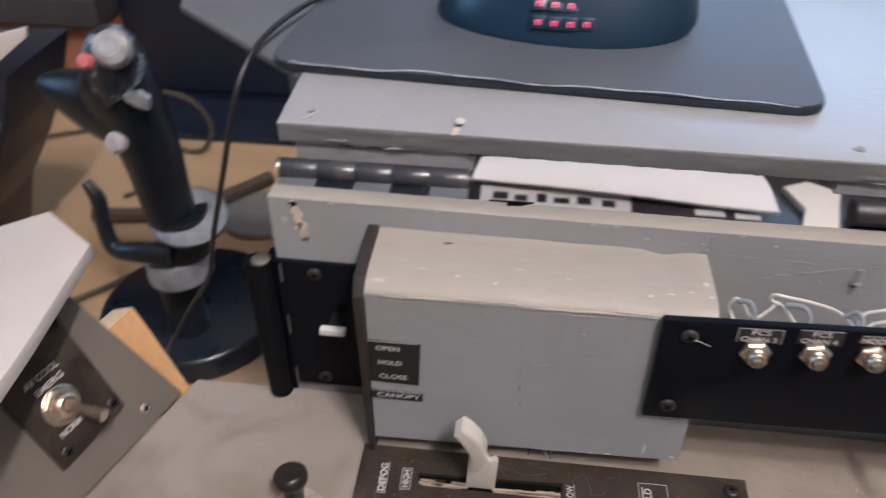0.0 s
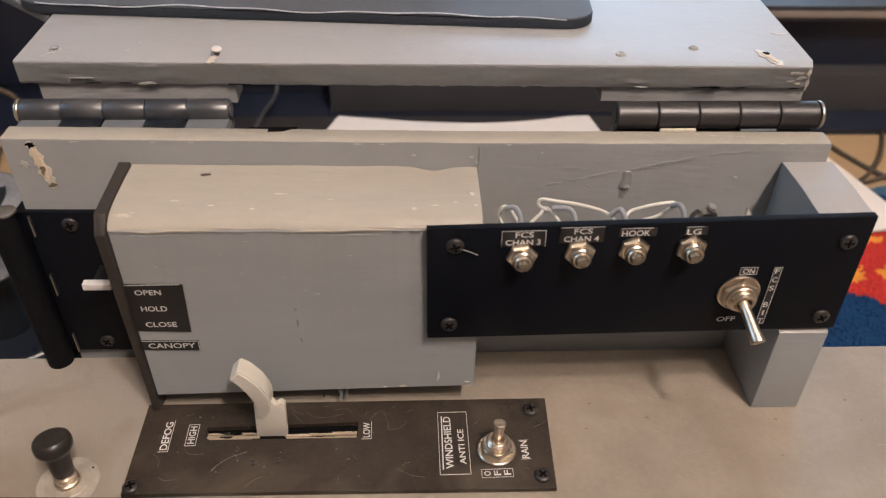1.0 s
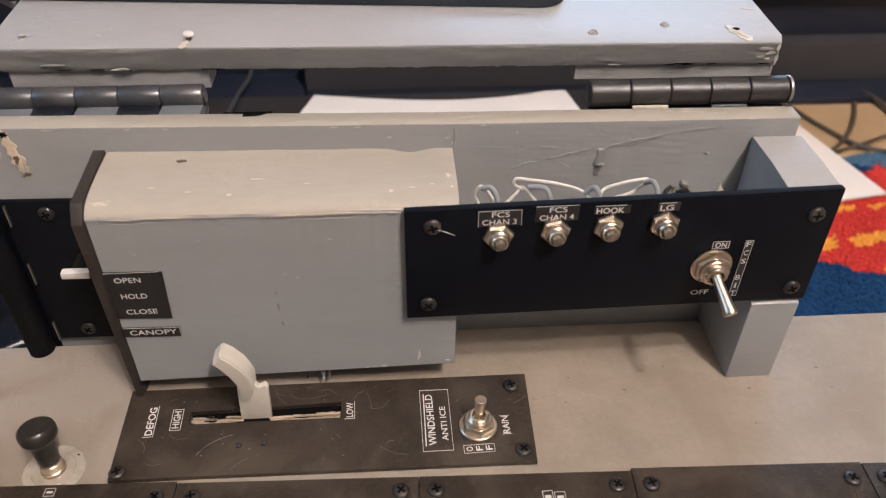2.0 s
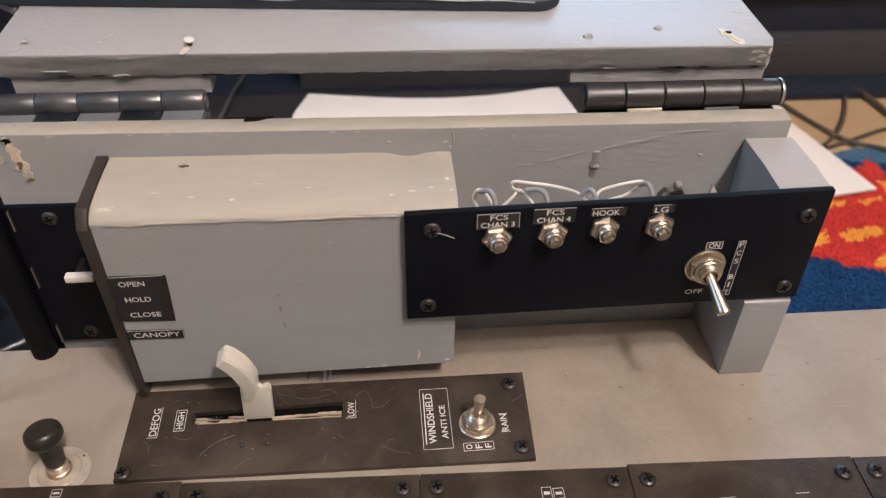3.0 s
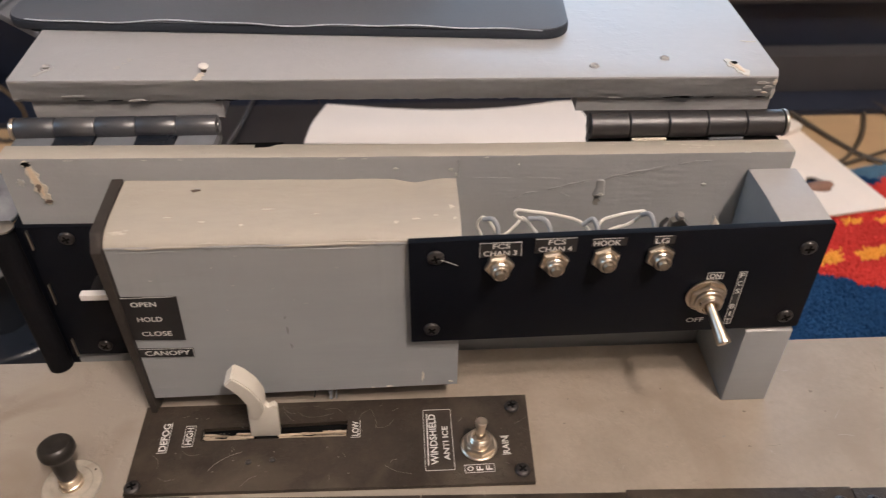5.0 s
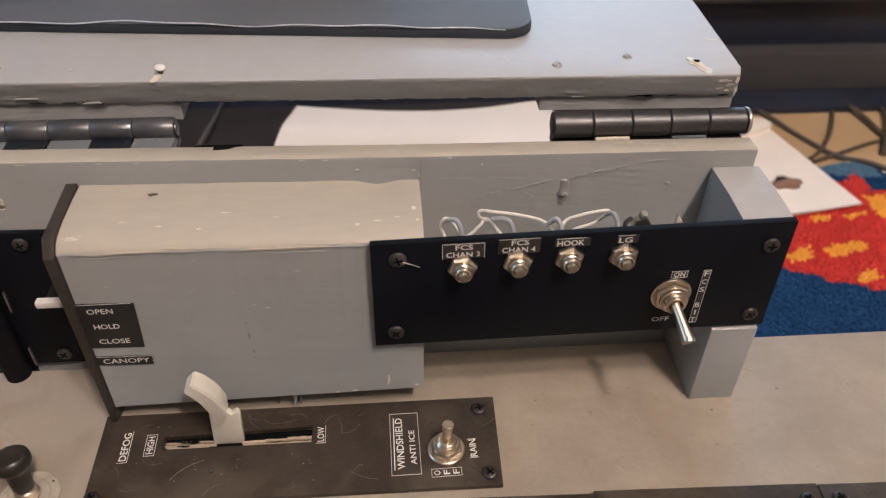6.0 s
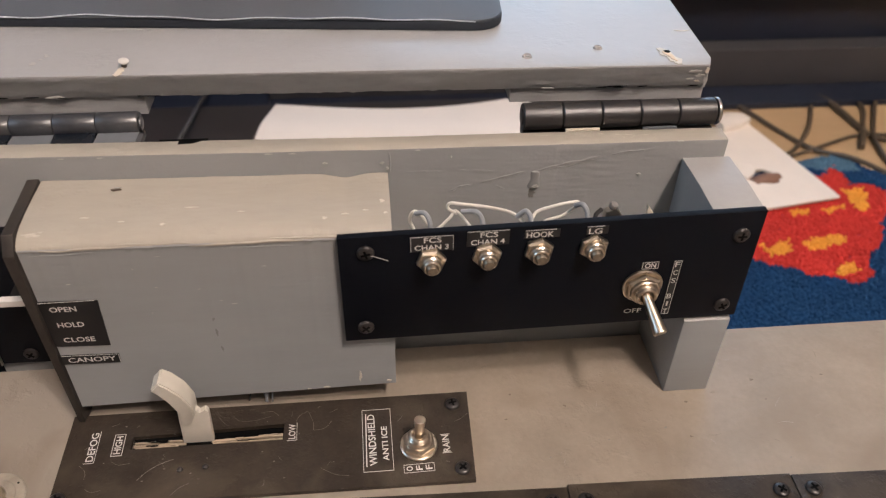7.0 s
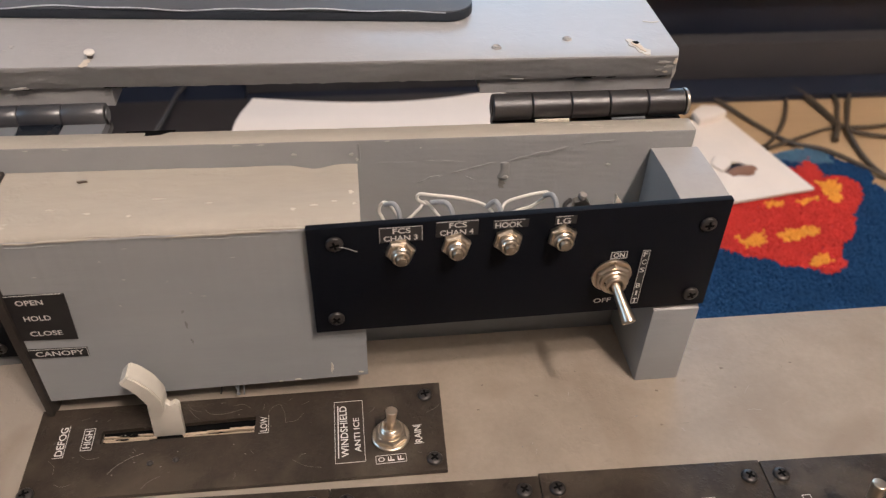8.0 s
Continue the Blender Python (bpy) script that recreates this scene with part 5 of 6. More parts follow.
# nails under the paint: a raised ring of paint round a sunk head
for x, y, r, lean in ((0.1716, 0.0640, 0.0016, 8), (0.1993, 0.0696, 0.0015, 5), (-0.0272, 0.0684, 0.0019, 12)):
    m = Matrix.Translation((x, y, LZ - 0.0002)) @ pose(0, 0, 0, lean, 0, 0)
    ring = part("nail_head", bm_revolve([(r * 1.25, 0), (r * 1.1, 0.0006), (r * 0.9, 0.0009), (r * 0.66, 0.0007), (r * 0.55, 0.0004), (0, 0.0003)], m, 18), nail_paint, top)
    part("nail_rim", bm_flake(0, -r * 0.30, r * 1.5, r * 0.5, m @ Matrix.Translation((0, 0, 0.0005)), int(x * 9999) + 40, 0.0005), smear_paint if x > 0 else dull_smudge, ring)
m = Matrix.Translation((0.0297, 0.0640, LZ)) @ pose(0, 0, 0, 10, 8, 0)
stem = part("nail", bm_revolve([(0.0009, -0.0002), (0.0010, 0.0016), (0.0016, 0.0022)], m, 14), nail_rust, top, "rusty nail standing proud")
part("nail_head", bm_revolve([(0.0010, 0.0016), (0.0017, 0.0021), (0.0018, 0.0026), (0.0010, 0.0030), (0, 0.0029)], m, 16), wire_white, stem, "white painted nail head")
# brushed and dripped paint on the sawn front edge
strip = bmesh.new()
grid = []
for j in range(9):
    row = []
    for i in range(361):
        x = -0.0378 + 0.2745 * i / 360
        z = 0.1018 + 0.0074 * j / 8 + (0.0005 * noise.noise((x * 160, 2, 5)) + 0.0004 * noise.noise((x * 420, 7, 5))) * (j == 0) + 0.00018 * noise.noise((x * 260, 4, 1)) * (j == 8)
        rough_here = 0.35 + 0.65 * min(1, abs(x - 0.095) / 0.07)
        d = 0.0005 * rough_here * max(0, noise.noise((x * 40, z * 420, 5)) + 0.1) + 0.0004 * rough_here * noise.noise((x * 110, z * 900, 9)) + 0.00015 * noise.noise((x * 420, z * 1500, 4))
        y = 0.0590 - (x + 0.0345) * 0.0173 - 0.0003 - max(0, d) * (0 < j < 8)
        row.append(strip.verts.new((x, y, z)))
    grid.append(row)
for a, b in zip(grid, grid[1:]):
    for i in range(360):
        strip.faces.new((a[i], a[i + 1], b[i + 1], b[i]))
bmesh.ops.solidify(strip, geom=strip.faces[:], thickness=-0.0002)
part("front_edge", strip, sawn_paint, top, "lumpy brushed paint on the sawn edge")


def edge_y(x):
    return 0.0586 - (x + 0.0345) * 0.0173


for i in range(10):  # dark splits along the sawn plies
    rnd = random.Random(1960 + i)
    x = -0.034 + 0.080 * rnd.random() if i % 3 == 0 else 0.148 + 0.086 * rnd.random()
    part("ply_split", bm_flake(0, 0, 0.004 + 0.008 * rnd.random(), 0.0002 + 0.0002 * rnd.random(), front_at(x, edge_y(x) - 0.0004, 0.1019 + 0.0005 * rnd.random(), 3 * rnd.random() - 1.5), 1990 + i, 0.0004), dark_recess, top)
for x, z, w, h in ((0.0060, 0.1024, 0.0070, 0.0011), (-0.0160, 0.1042, 0.0100, 0.0004), (0.1780, 0.1022, 0.0050, 0.0004)):
    part("paint_nick", bm_flake(0, 0, w, h, front_at(x, edge_y(x) - 0.0004, z), int(abs(x) * 9999) + 7, 0.0005), smear_paint, top)
shelf = thing("side_board", (-0.09, 0.18, FLOOR), "dark grey board beside the lid on a post", "board")
part("board", bm_prism([(-0.0412, 0.0998), (-0.1195, 0.1690), (-0.1360, 0.2230), (-0.0492, 0.2230)], 0.1060, 0.1092, "z", 0.0006), mat_grey, shelf)
part("post", bm_box(-0.080, -0.058, 0.200, 0.218, FLOOR, 0.1058, 0.001), grey_paint, shelf)
solid("paper_sheet", bm_prism([(-0.1080, 0.1890), (-0.0600, 0.1930), (-0.0560, 0.2200), (-0.1200, 0.2160)], 0.1094, 0.1099), paper, "white paper sheet lying on the dark board", "paper")

# ---- mouse pad and mouse ----
PZ = LZ + 0.0002
pad = thing("mouse_pad", (0.06, 0.2, PZ), "black cloth mouse pad with rounded corners", "mouse pad")


def rounded(x0, y0, x1, y1, r):
    pts = []
    for cx, cy, s in ((x1 - r, y0 + r, -90), (x1 - r, y1 - r, 0), (x0 + r, y1 - r, 90), (x0 + r, y0 + r, 180)):
        for k in range(7):
            a = radians(s + 15 * k)
            pts.append((cx + r * math.cos(a), cy + r * math.sin(a)))
    return pts


turn = Matrix.Translation((0.1665, 0.0858, 0)) @ pose(0, 0, 0, 0, 0, -4.2) @ Matrix.Translation((-0.1665, -0.0935, 0))
ol = [turn @ Vector((x, y, 0)) for x, y in rounded(-0.0560, 0.0935, 0.1665, 0.2260, 0.011)]
part("rubber_base", bm_prism([(p.x, p.y) for p in ol], PZ, PZ + 0.0034, "z", 0.0006), pad_rubber, pad)
ol = [turn @ Vector((x, y, 0)) for x, y in rounded(-0.0556, 0.0939, 0.1661, 0.2256, 0.0108)]
part("cloth_top", bm_prism([(p.x, p.y) for p in ol], PZ + 0.0035, PZ + 0.0042, "z", 0.0002), pad_cloth, pad)
rim = []
for k in range(37):
    x = -0.046 + 0.0056 * k
    p = turn @ Vector((x, 0.0936, 0))
    rim.append((p.x, p.y + 0.0005 * math.sin(x * 95 + 0.6), PZ + 0.0043 + 0.0005 * math.sin(x * 75) + 0.0003 * math.sin(x * 190)))
part("frayed_rim", bm_tube(rim, 0.00030, 5, 3), frayed, pad, "pale frayed rim")

MZ = PZ + 0.0043
mouse = thing("computer_mouse", (0.072, 0.168, MZ), "dark computer mouse with red backlit side keys", "mouse")
bm = bmesh.new()
rings = []
N = 32
for h, k, dx in ((0.0, 0.96, 0.0), (0.004, 1.0, 0.0), (0.012, 0.98, 0.0), (0.022, 0.90, 0.002), (0.030, 0.74, 0.004), (0.035, 0.52, 0.006), (0.0375, 0.25, 0.008)):
    ring = []
    for i in range(N):
        a = 2 * math.pi * i / N
        ca, sa = math.cos(a), math.sin(a)
        rx = 0.056 * (abs(ca) ** 0.85) * (1 if ca > 0 else -1)
        ry = 0.037 * (abs(sa) ** 0.75) * (1 if sa > 0 else -1)
        ry *= (1.0 - 0.18 * (ca < 0) * abs(ca)) * (1.0 + 0.15 * (sa < 0) * max(0, 1 - h / 0.011))
        rx *= 1.0 + 0.16 * (ca < 0) * max(0, 1 - h / 0.016)
        ring.append(bm.verts.new((0.072 + dx + rx * k, 0.170 + ry * k, MZ + h)))
    rings.append(ring)
for a, b in zip(rings, rings[1:]):
    for k in range(N):
        bm.faces.new((a[k], a[(k + 1) % N], b[(k + 1) % N], b[k]))
bm.faces.new(rings[0])
bm.faces.new(rings[-1])
bmesh.ops.recalc_face_normals(bm, faces=bm.faces[:])
body = part("body", bm, mouse_black, mouse)
for r in range(3):
    for c in range(4):
        x = 0.0560 + 0.0068 * c
        y = 0.1312 + 0.0024 * r + abs(x - 0.068) * 0.10
        z = MZ + 0.0095 + 0.0062 * r
        m = Matrix.Translation((x, y + 0.0022 * (r > 0) + 0.004 * (r > 1), z)) @ pose(0, 0, 0, 68 - 12 * r, 0, 0)
        key = bm_box(-0.0031, 0.0031, -0.0027, 0.0027, -0.0030, 0.0007, 0.0004)
        key.transform(m)
        key = part("side_key", key, mouse_black, body)
        mark = joined(bm_box(-0.0013, 0.0013, 0.0004, 0.0009, 0.0007, 0.0010), bm_box(-0.0012, -0.0007, -0.0012, 0.0003, 0.0007, 0.0010), bm_box(0.0006, 0.0011, -0.0012, 0.0003, 0.0007, 0.0010))
        mark.transform(m)
        part("legend", mark, mouse_glow, key, "red lit legend")
cable = thing("mouse_cable", (-0.05, 0.17, FLOOR), "thin black mouse cable hanging off the lid", "cable")
part("cable", bm_tube([(0.016, 0.186, PZ + 0.012), (0.005, 0.188, PZ + 0.007), (-0.0216, 0.186, PZ + 0.0062), (-0.0450, 0.173, PZ + 0.0062), (-0.0560, 0.150, PZ + 0.0062), (-0.0640, 0.118, PZ + 0.0030), (-0.0700, 0.100, 0.098),
                      (-0.0820, 0.100, 0.060), (-0.0930, 0.100, 0.025), (-0.1100, 0.1150, -0.020), (-0.135, 0.130, -0.060), (-0.170, 0.140, -0.120), (-0.200, 0.150, FLOOR + 0.002), (-0.26, 0.13, FLOOR + 0.002)], 0.0013, 8, 6), cable_black, cable)

# ---- sloping switch box at the deck's end ----
A, D = Vector((-0.0795, 0.0240, 0.0)), Vector((-0.310, -0.951, 0.0)).normalized()
OUT = Vector((D.y, -D.x, 0.0))
OUT = OUT if OUT.x < 0 else -OUT
UP = (math.sin(radians(27)) * OUT + math.cos(radians(27)) * Vector((0, 0, 1))).normalized()
NRM = (-D).cross(UP).normalized()
SLOPE = Matrix((((-D).x, UP.x, NRM.x, A.x), ((-D).y, UP.y, NRM.y, A.y), ((-D).z, UP.z, NRM.z, A.z), (0, 0, 0, 1)))  # u back along the edge, v up the slope, w outwards


def slope_at(s, v, w=0.0, spin=0):
    return SLOPE @ Matrix.Translation((-s, v, w)) @ pose(0, 0, 0, 0, 0, spin)


av = thing("cooling_switch_box", (-0.11, -0.01, 0.0), "grey sloping switch box with a black cooling switch plate", "switch box")
face = bm_prism([(-0.0065, 0.0004), (-0.0205, 0.063), (-0.022, 0.070), (-0.115, 0.070), (-0.115, 0.0004)], -0.007, 0.0, "z", 0.0005)
face.transform(SLOPE)
part("sloping_face", face, slope_paint, av)
plate_bm = bm_prism([(-0.0303, 0.0158), (-0.0306, 0.0622), (-0.0645, 0.0622), (-0.0622, 0.0140)], 0.0003, 0.0022, "z", 0.0002)
plate_bm.transform(SLOPE)
ap = part("plate", plate_bm, brown_black, av, "black cooling switch plate")
toggle_switch(slope_at(0.0490, 0.0335, 0.0022), ap, (0.20, -0.55, 0.8), 0.0070, 0.0148)
lettering("AV COOL", 0.0150, 0.0026, slope_at(0.0480, 0.0468, 0.0024), ap)
lettering("EMERG", 0.0120, 0.0024, slope_at(0.0475, 0.0425, 0.0024), ap)
lettering("NORM", 0.0095, 0.0024, slope_at(0.0510, 0.0245, 0.0024), ap)
for s, v in ((0.0337, 0.0200), (0.0575, 0.0184), (0.0332, 0.0590), (0.0600, 0.0585)):
    screw(slope_at(s, v, 0.0022), ap)
screw(slope_at(0.0237, 0.0077, 0.0), av, bright=True)
cap_outline = [(-0.1030, 0.0215), (-0.1290, 0.0398), (-0.2100, -0.0300), (-0.2100, -0.1400), (-0.0950, -0.1000), (-0.0986, -0.0296)]
part("cover", bm_prism(cap_outline, 0.0690, 0.0750, "z", 0.0008), cover_paint, av, "cream white cover board")
for p in ((-0.150, -0.0200), (-0.180, -0.0900)):
    part("post", bm_box(p[0] - 0.008, p[0] + 0.008, p[1] - 0.008, p[1] + 0.008, FLOOR, 0.0653), grey_paint, av)
wb = bm_box(-0.0170, 0.0020, -0.004, 0.0400, -0.0220, -0.0074, 0.0006)
wb.transform(SLOPE)
block = part("wood_block", wb, pine, av, "bare orange pine block")
wt = bm_box(-0.0166, 0.0016, 0.0401, 0.0407, -0.0216, -0.0078)
wt.transform(SLOPE)
part("sawn_end", wt, end_grain, block, "pale sawn end grain")

# ---- joystick ----
joy = thing("joystick", (-0.19, 0.24, FLOOR), "black flight stick with worn pale patches on a round base", "joystick")
part("base", bm_revolve([(0.0, 0.0), (0.0690, 0.0), (0.0705, 0.002), (0.0705, 0.0175), (0.0690, 0.0205), (0.0665, 0.0220), (0.0, 0.0220)], Matrix.Translation((-0.1960, 0.2420, FLOOR)), 48), stick_navy, joy, "round dark satin metal base")
part("column", bm_revolve([(0.0165, 0.022), (0.0160, 0.026), (0.0142, 0.029), (0.0142, 0.095)], Matrix.Translation((-0.1880, 0.2160, FLOOR)), 28), stick_black, joy)
part("collar", bm_revolve([(0.0150, 0.0830), (0.0205, 0.0830), (0.0222, 0.0850), (0.0226, 0.0900), (0.0212, 0.0945), (0.0218, 0.0965), (0.0205, 0.1010), (0.0150, 0.1040)], Matrix.Translation((-0.1715, 0.2040, FLOOR)) @ pose(0, 0, 0, 0, -3, 0), 32), stick_grey, joy, "grey ring collar")
part("neck", bm_revolve([(0.0160, 0.106), (0.0175, 0.122), (0.0195, 0.140)], Matrix.Translation((-0.1670, 0.2020, FLOOR)), 28), stick_black, joy)
rest = part("hand_rest", bm_revolve([(0.0110, -0.009), (0.0225, -0.0045), (0.0252, -0.0005), (0.0255, 0.0010), (0.0246, 0.0020), (0.0230, 0.0014), (0.0170, -0.0010), (0.0120, -0.0005)], Matrix.Translation((-0.1585, 0.1990, -0.0440)) @ pose(0, 0, 0, 14, 8, 0), 40), stick_navy, joy, "dished black hand rest")
# bright ring that paints in the thin highlight along the rim
part("worn_rim", bm_revolve([(0.0242, 0.0018), (0.0246, 0.0022), (0.0251, 0.0017), (0.0250, 0.0012)], Matrix.Translation((-0.1585, 0.1990, -0.0440)) @ pose(0, 0, 0, 14, 8, 0), 40), stick_grey, rest, "bright ring painting in the rim's highlight")
LIFT = Vector((0.012, 0.0, 0.012))
grip = bm_loft([((-0.1820, 0.200, -0.058), 0.0150, 0.018, -2), ((-0.1835, 0.200, -0.035), 0.0155, 0.0185, -4), ((-0.1835, 0.199, -0.015), 0.0165, 0.0195, -8), ((-0.1850, 0.198, 0.005), 0.0175, 0.0205, -14), ((-0.1880, 0.197, 0.022), 0.0190, 0.0210, -20),
                ((-0.1925, 0.196, 0.036), 0.0225, 0.0215, -28), ((-0.1955, 0.195, 0.048), 0.0215, 0.0205, -32), ((-0.1970, 0.195, 0.056), 0.0150, 0.0160, -32), ((-0.1980, 0.195, 0.059), 0.006, 0.007, -32)])
grip.transform(Matrix.Translation(LIFT))
part("grip", grip, stick_black, joy)
head = bm_loft([((-0.1840, 0.190, 0.038), 0.0120, 0.0185, -32), ((-0.1850, 0.189, 0.050), 0.0170, 0.0200, -30), ((-0.1880, 0.188, 0.062), 0.0160, 0.0180, -28), ((-0.1900, 0.188, 0.071), 0.0110, 0.0130, -26), ((-0.1910, 0.188, 0.075), 0.004, 0.005, -26)])
head.transform(Matrix.Translation(LIFT))
hd = part("head", head, worn_head, joy, "black head worn to pale patches")
hat = part("hat_switch", bm_revolve([(0.0070, 0.0), (0.0098, 0.003), (0.0108, 0.008), (0.0090, 0.0128), (0.0050, 0.0146), (0.0034, 0.0140), (0, 0.0128)], Matrix.Translation(Vector((-0.1800, 0.183, 0.064)) + LIFT) @ pose(0, 0, 0, 52, 22, 0), 28), hat_white, hd, "rubbed pale hat switch")
part("dimple", bm_revolve([(0.0034, 0.0141), (0.0022, 0.0140), (0, 0.0139)], Matrix.Translation(Vector((-0.1800, 0.183, 0.064)) + LIFT) @ pose(0, 0, 0, 52, 22, 0), 18), stick_grey, hat)
part("button", bm_revolve([(0.0042, 0), (0.0044, 0.004), (0.0032, 0.0060), (0, 0.0066)], Matrix.Translation(Vector((-0.1905, 0.172, 0.063)) + LIFT) @ pose(0, 0, 0, 62, -6, 0), 18), pink, hd, "faded red button")
part("wing_button", bm_prism([(-0.1655, 0.0560), (-0.1560, 0.0585), (-0.1505, 0.0545), (-0.1520, 0.0470), (-0.1590, 0.0490), (-0.1640, 0.0520)], 0.172, 0.177, "y", 0.0012), stick_grey, hd, "silver worn wing button")
part("side_switch", bm_revolve([(0.0062, 0), (0.0066, 0.004), (0.0046, 0.0075), (0, 0.008)], Matrix.Translation(Vector((-0.1900, 0.178, 0.0110)) + LIFT) @ pose(0, 0, 0, 70, -30, 0), 20), hat_white, joy, "round worn thumb switch")
nose = bm_loft([((-0.1740, 0.195, 0.030), 0.0220, 0.0170, -85), ((-0.1860, 0.195, 0.034), 0.0235, 0.0180, -85), ((-0.2000, 0.196, 0.039), 0.0190, 0.0170, -82), ((-0.2120, 0.197, 0.043), 0.0140, 0.0140, -80), ((-0.2230, 0.198, 0.046), 0.0090, 0.0100, -80), ((-0.2300, 0.198, 0.048), 0.0035, 0.0040, -80)])
part("nose", nose, stick_black, joy, "black nose over the trigger")
part("trigger_lever", bm_tube([(-0.1680, 0.186, -0.0640), (-0.1900, 0.184, -0.0640), (-0.2080, 0.186, -0.0640), (-0.2135, 0.190, -0.0480), (-0.2130, 0.192, -0.0300), (-0.2190, 0.194, -0.0180)], [0.0075, 0.0072, 0.0056, 0.0048, 0.0050, 0.0030], 12, 6), stick_black, joy)

# ---- dark case leaning by the stick ----
case = thing("leaning_case", (-0.40, 0.30, FLOOR), "dark navy plastic case leaning on the floor", "case")
part("shell", bm_prism([(-0.2900, 0.0230), (-0.3100, -0.0260), (-0.3330, -0.0660), (-0.3640, -0.1100), (-0.3890, FLOOR + 0.0005), (-0.4980, FLOOR + 0.0005), (-0.4680, -0.06), (-0.4080, 0.0080), (-0.3680, 0.0200)], 0.250, 0.335, "y", 0.003), cabinet_black, case)
# bright bar added for a highlight on the case's dark side
latch = bm_box(-0.006, 0.006, -0.002, 0.002, -0.003, 0.003, 0.0008)
latch.transform(Matrix.Translation((-0.3140, 0.2490, -0.0180)) @ pose(0, 0, 0, 0, -60, 0))
part("latch", latch, stick_grey, case, "small bright bar painting in a highlight")
part("paper_sleeve", bm_prism([(-0.2620, 0.0600), (-0.2640, 0.0530), (-0.3020, 0.0260), (-0.3500, -0.0060), (-0.3480, 0.0340), (-0.2940, 0.0510)], 0.2465, 0.2485, "y", 0.0004), paper, case, "pale paper sleeve tucked on the front")

# ---- under the lid ----
carton = thing("black_carton", (0.13, 0.43, FLOOR), "flat black carton with white printed marks", "box")
part("carton", bm_box(-0.16, 0.42, 0.385, 0.5150, FLOOR, -0.155, 0.001), dark_box, carton)
part("label_patch", bm_prism([(0.0170, 0.4300), (0.1560, 0.4300), (0.1545, 0.3960), (0.0175, 0.3960)], -0.1549, -0.1546), paper, carton, "white printed label patch")
for x, y, w, h in ((0.036, 0.4130, 0.014, 0.0120), (0.055, 0.4110, 0.012, 0.0100), (0.074, 0.4130, 0.009, 0.0140), (0.092, 0.4110, 0.014, 0.0090), (0.113, 0.4130, 0.013, 0.0120), (0.135, 0.4110, 0.012, 0.0110)):
    part("printed_bar", bm_box(x - w / 2, x + w / 2, y - h / 2, y + h / 2, -0.1545, -0.1543), dark_box, carton)
for x, y, w, h in ((0.225, 0.4080, 0.026, 0.010), (0.258, 0.4060, 0.022, 0.009)):
    part("printed_bar", bm_box(x - w / 2, x + w / 2, y - h / 2, y + h / 2, -0.1549, -0.1546), white_print, carton)
sheet = bmesh.new()
grid = []
for j in range(9):
    row = []
    for i in range(25):
        u, v = i / 24, j / 8
        x = 0.008 + 0.274 * u + 0.018 * v * (1 - u) - 0.014 * v * u
        y = 0.4230 - 0.0200 * u + (0.054 + 0.020 * u - 0.017 * math.sin(math.pi * min(1, u * 1.08)) + 0.010 * max(0, u - 0.8)) * v
        z = -0.1470 + 0.009 * math.sin(min(1, v * 2.2) * math.pi / 2) + 0.0015 * math.sin(u * 5)
        row.append(sheet.verts.new((x, y, z)))
    grid.append(row)
for a, b in zip(grid, grid[1:]):
    for i in range(24):
        sheet.faces.new((a[i], a[i + 1], b[i + 1], b[i]))
bmesh.ops.recalc_face_normals(sheet, faces=sheet.faces[:])
if sheet.faces[:][0].normal.z > 0:
    bmesh.ops.reverse_faces(sheet, faces=sheet.faces[:])
bmesh.ops.solidify(sheet, geom=sheet.faces[:], thickness=0.004)
bmesh.ops.recalc_face_normals(sheet, faces=sheet.faces[:])
solid("folded_paper", sheet, paper, "thick folded white paper lying on the black carton", "paper")
tag = bm_prism([(0.2960, 0.3800), (0.3270, 0.3790), (0.3460, 0.4450), (0.3200, 0.4600), (0.2960, 0.4480), (0.3080, 0.4150)], -0.1545, -0.1470, "z", 0.001)
solid("card_scrap", tag, cream_card, "creased cream card scrap on the black carton", "card")
solid("floor_cable", bm_tube([(-0.0440, 0.590, -0.0800), (-0.0480, 0.575, -0.1530), (-0.0500, 0.500, -0.1430), (-0.0490, 0.430, -0.1280), (-0.074, 0.390, -0.1528)], 0.0019, 8, 6), cord_grey, "thin dark cord strung from the cabinet over the carton", "cable")

felt = thing("round_pad", (-0.188, 0.389, FLOOR), "round grey felt pad lying on the floor", "pad")
part("felt", bm_revolve([(0.0, 0.0), (0.0370, 0.0), (0.0375, 0.001), (0.0372, 0.0036), (0.0355, 0.0042), (0, 0.0042)], Matrix.Translation((-0.188, 0.389, FLOOR)), 40), felt_grey, felt)
part("brown_rim", bm_revolve([(0.0377, 0.0002), (0.0390, 0.0002), (0.0392, 0.0024), (0.0377, 0.0026)], Matrix.Translation((-0.188, 0.389, FLOOR)), 40), brown_wood, felt, "brown rim")

# ---- low cabinet and what lies round it ----
cab = thing("low_cabinet", (0.85, 0.75, FLOOR), "low black cabinet with a charcoal band and a beige edged top", "cabinet")
part("plinth", bm_box(0.010, 1.6, 0.600, 1.10, FLOOR, -0.172), cabinet_black, cab)
part("lower_band", bm_box(0.010, 1.6, 0.556, 1.10, -0.1720, -0.1290, 0.001), cabinet_band, cab, "charcoal lower band")
part("body", bm_box(0.010, 1.6, 0.580, 1.10, -0.1288, -0.0722, 0.001), cabinet_black, cab)
part("top", bm_box(0.010, 1.6, 0.5585, 1.10, -0.0720, -0.0560, 0.001), cabinet_top, cab, "dark brown veneered top")
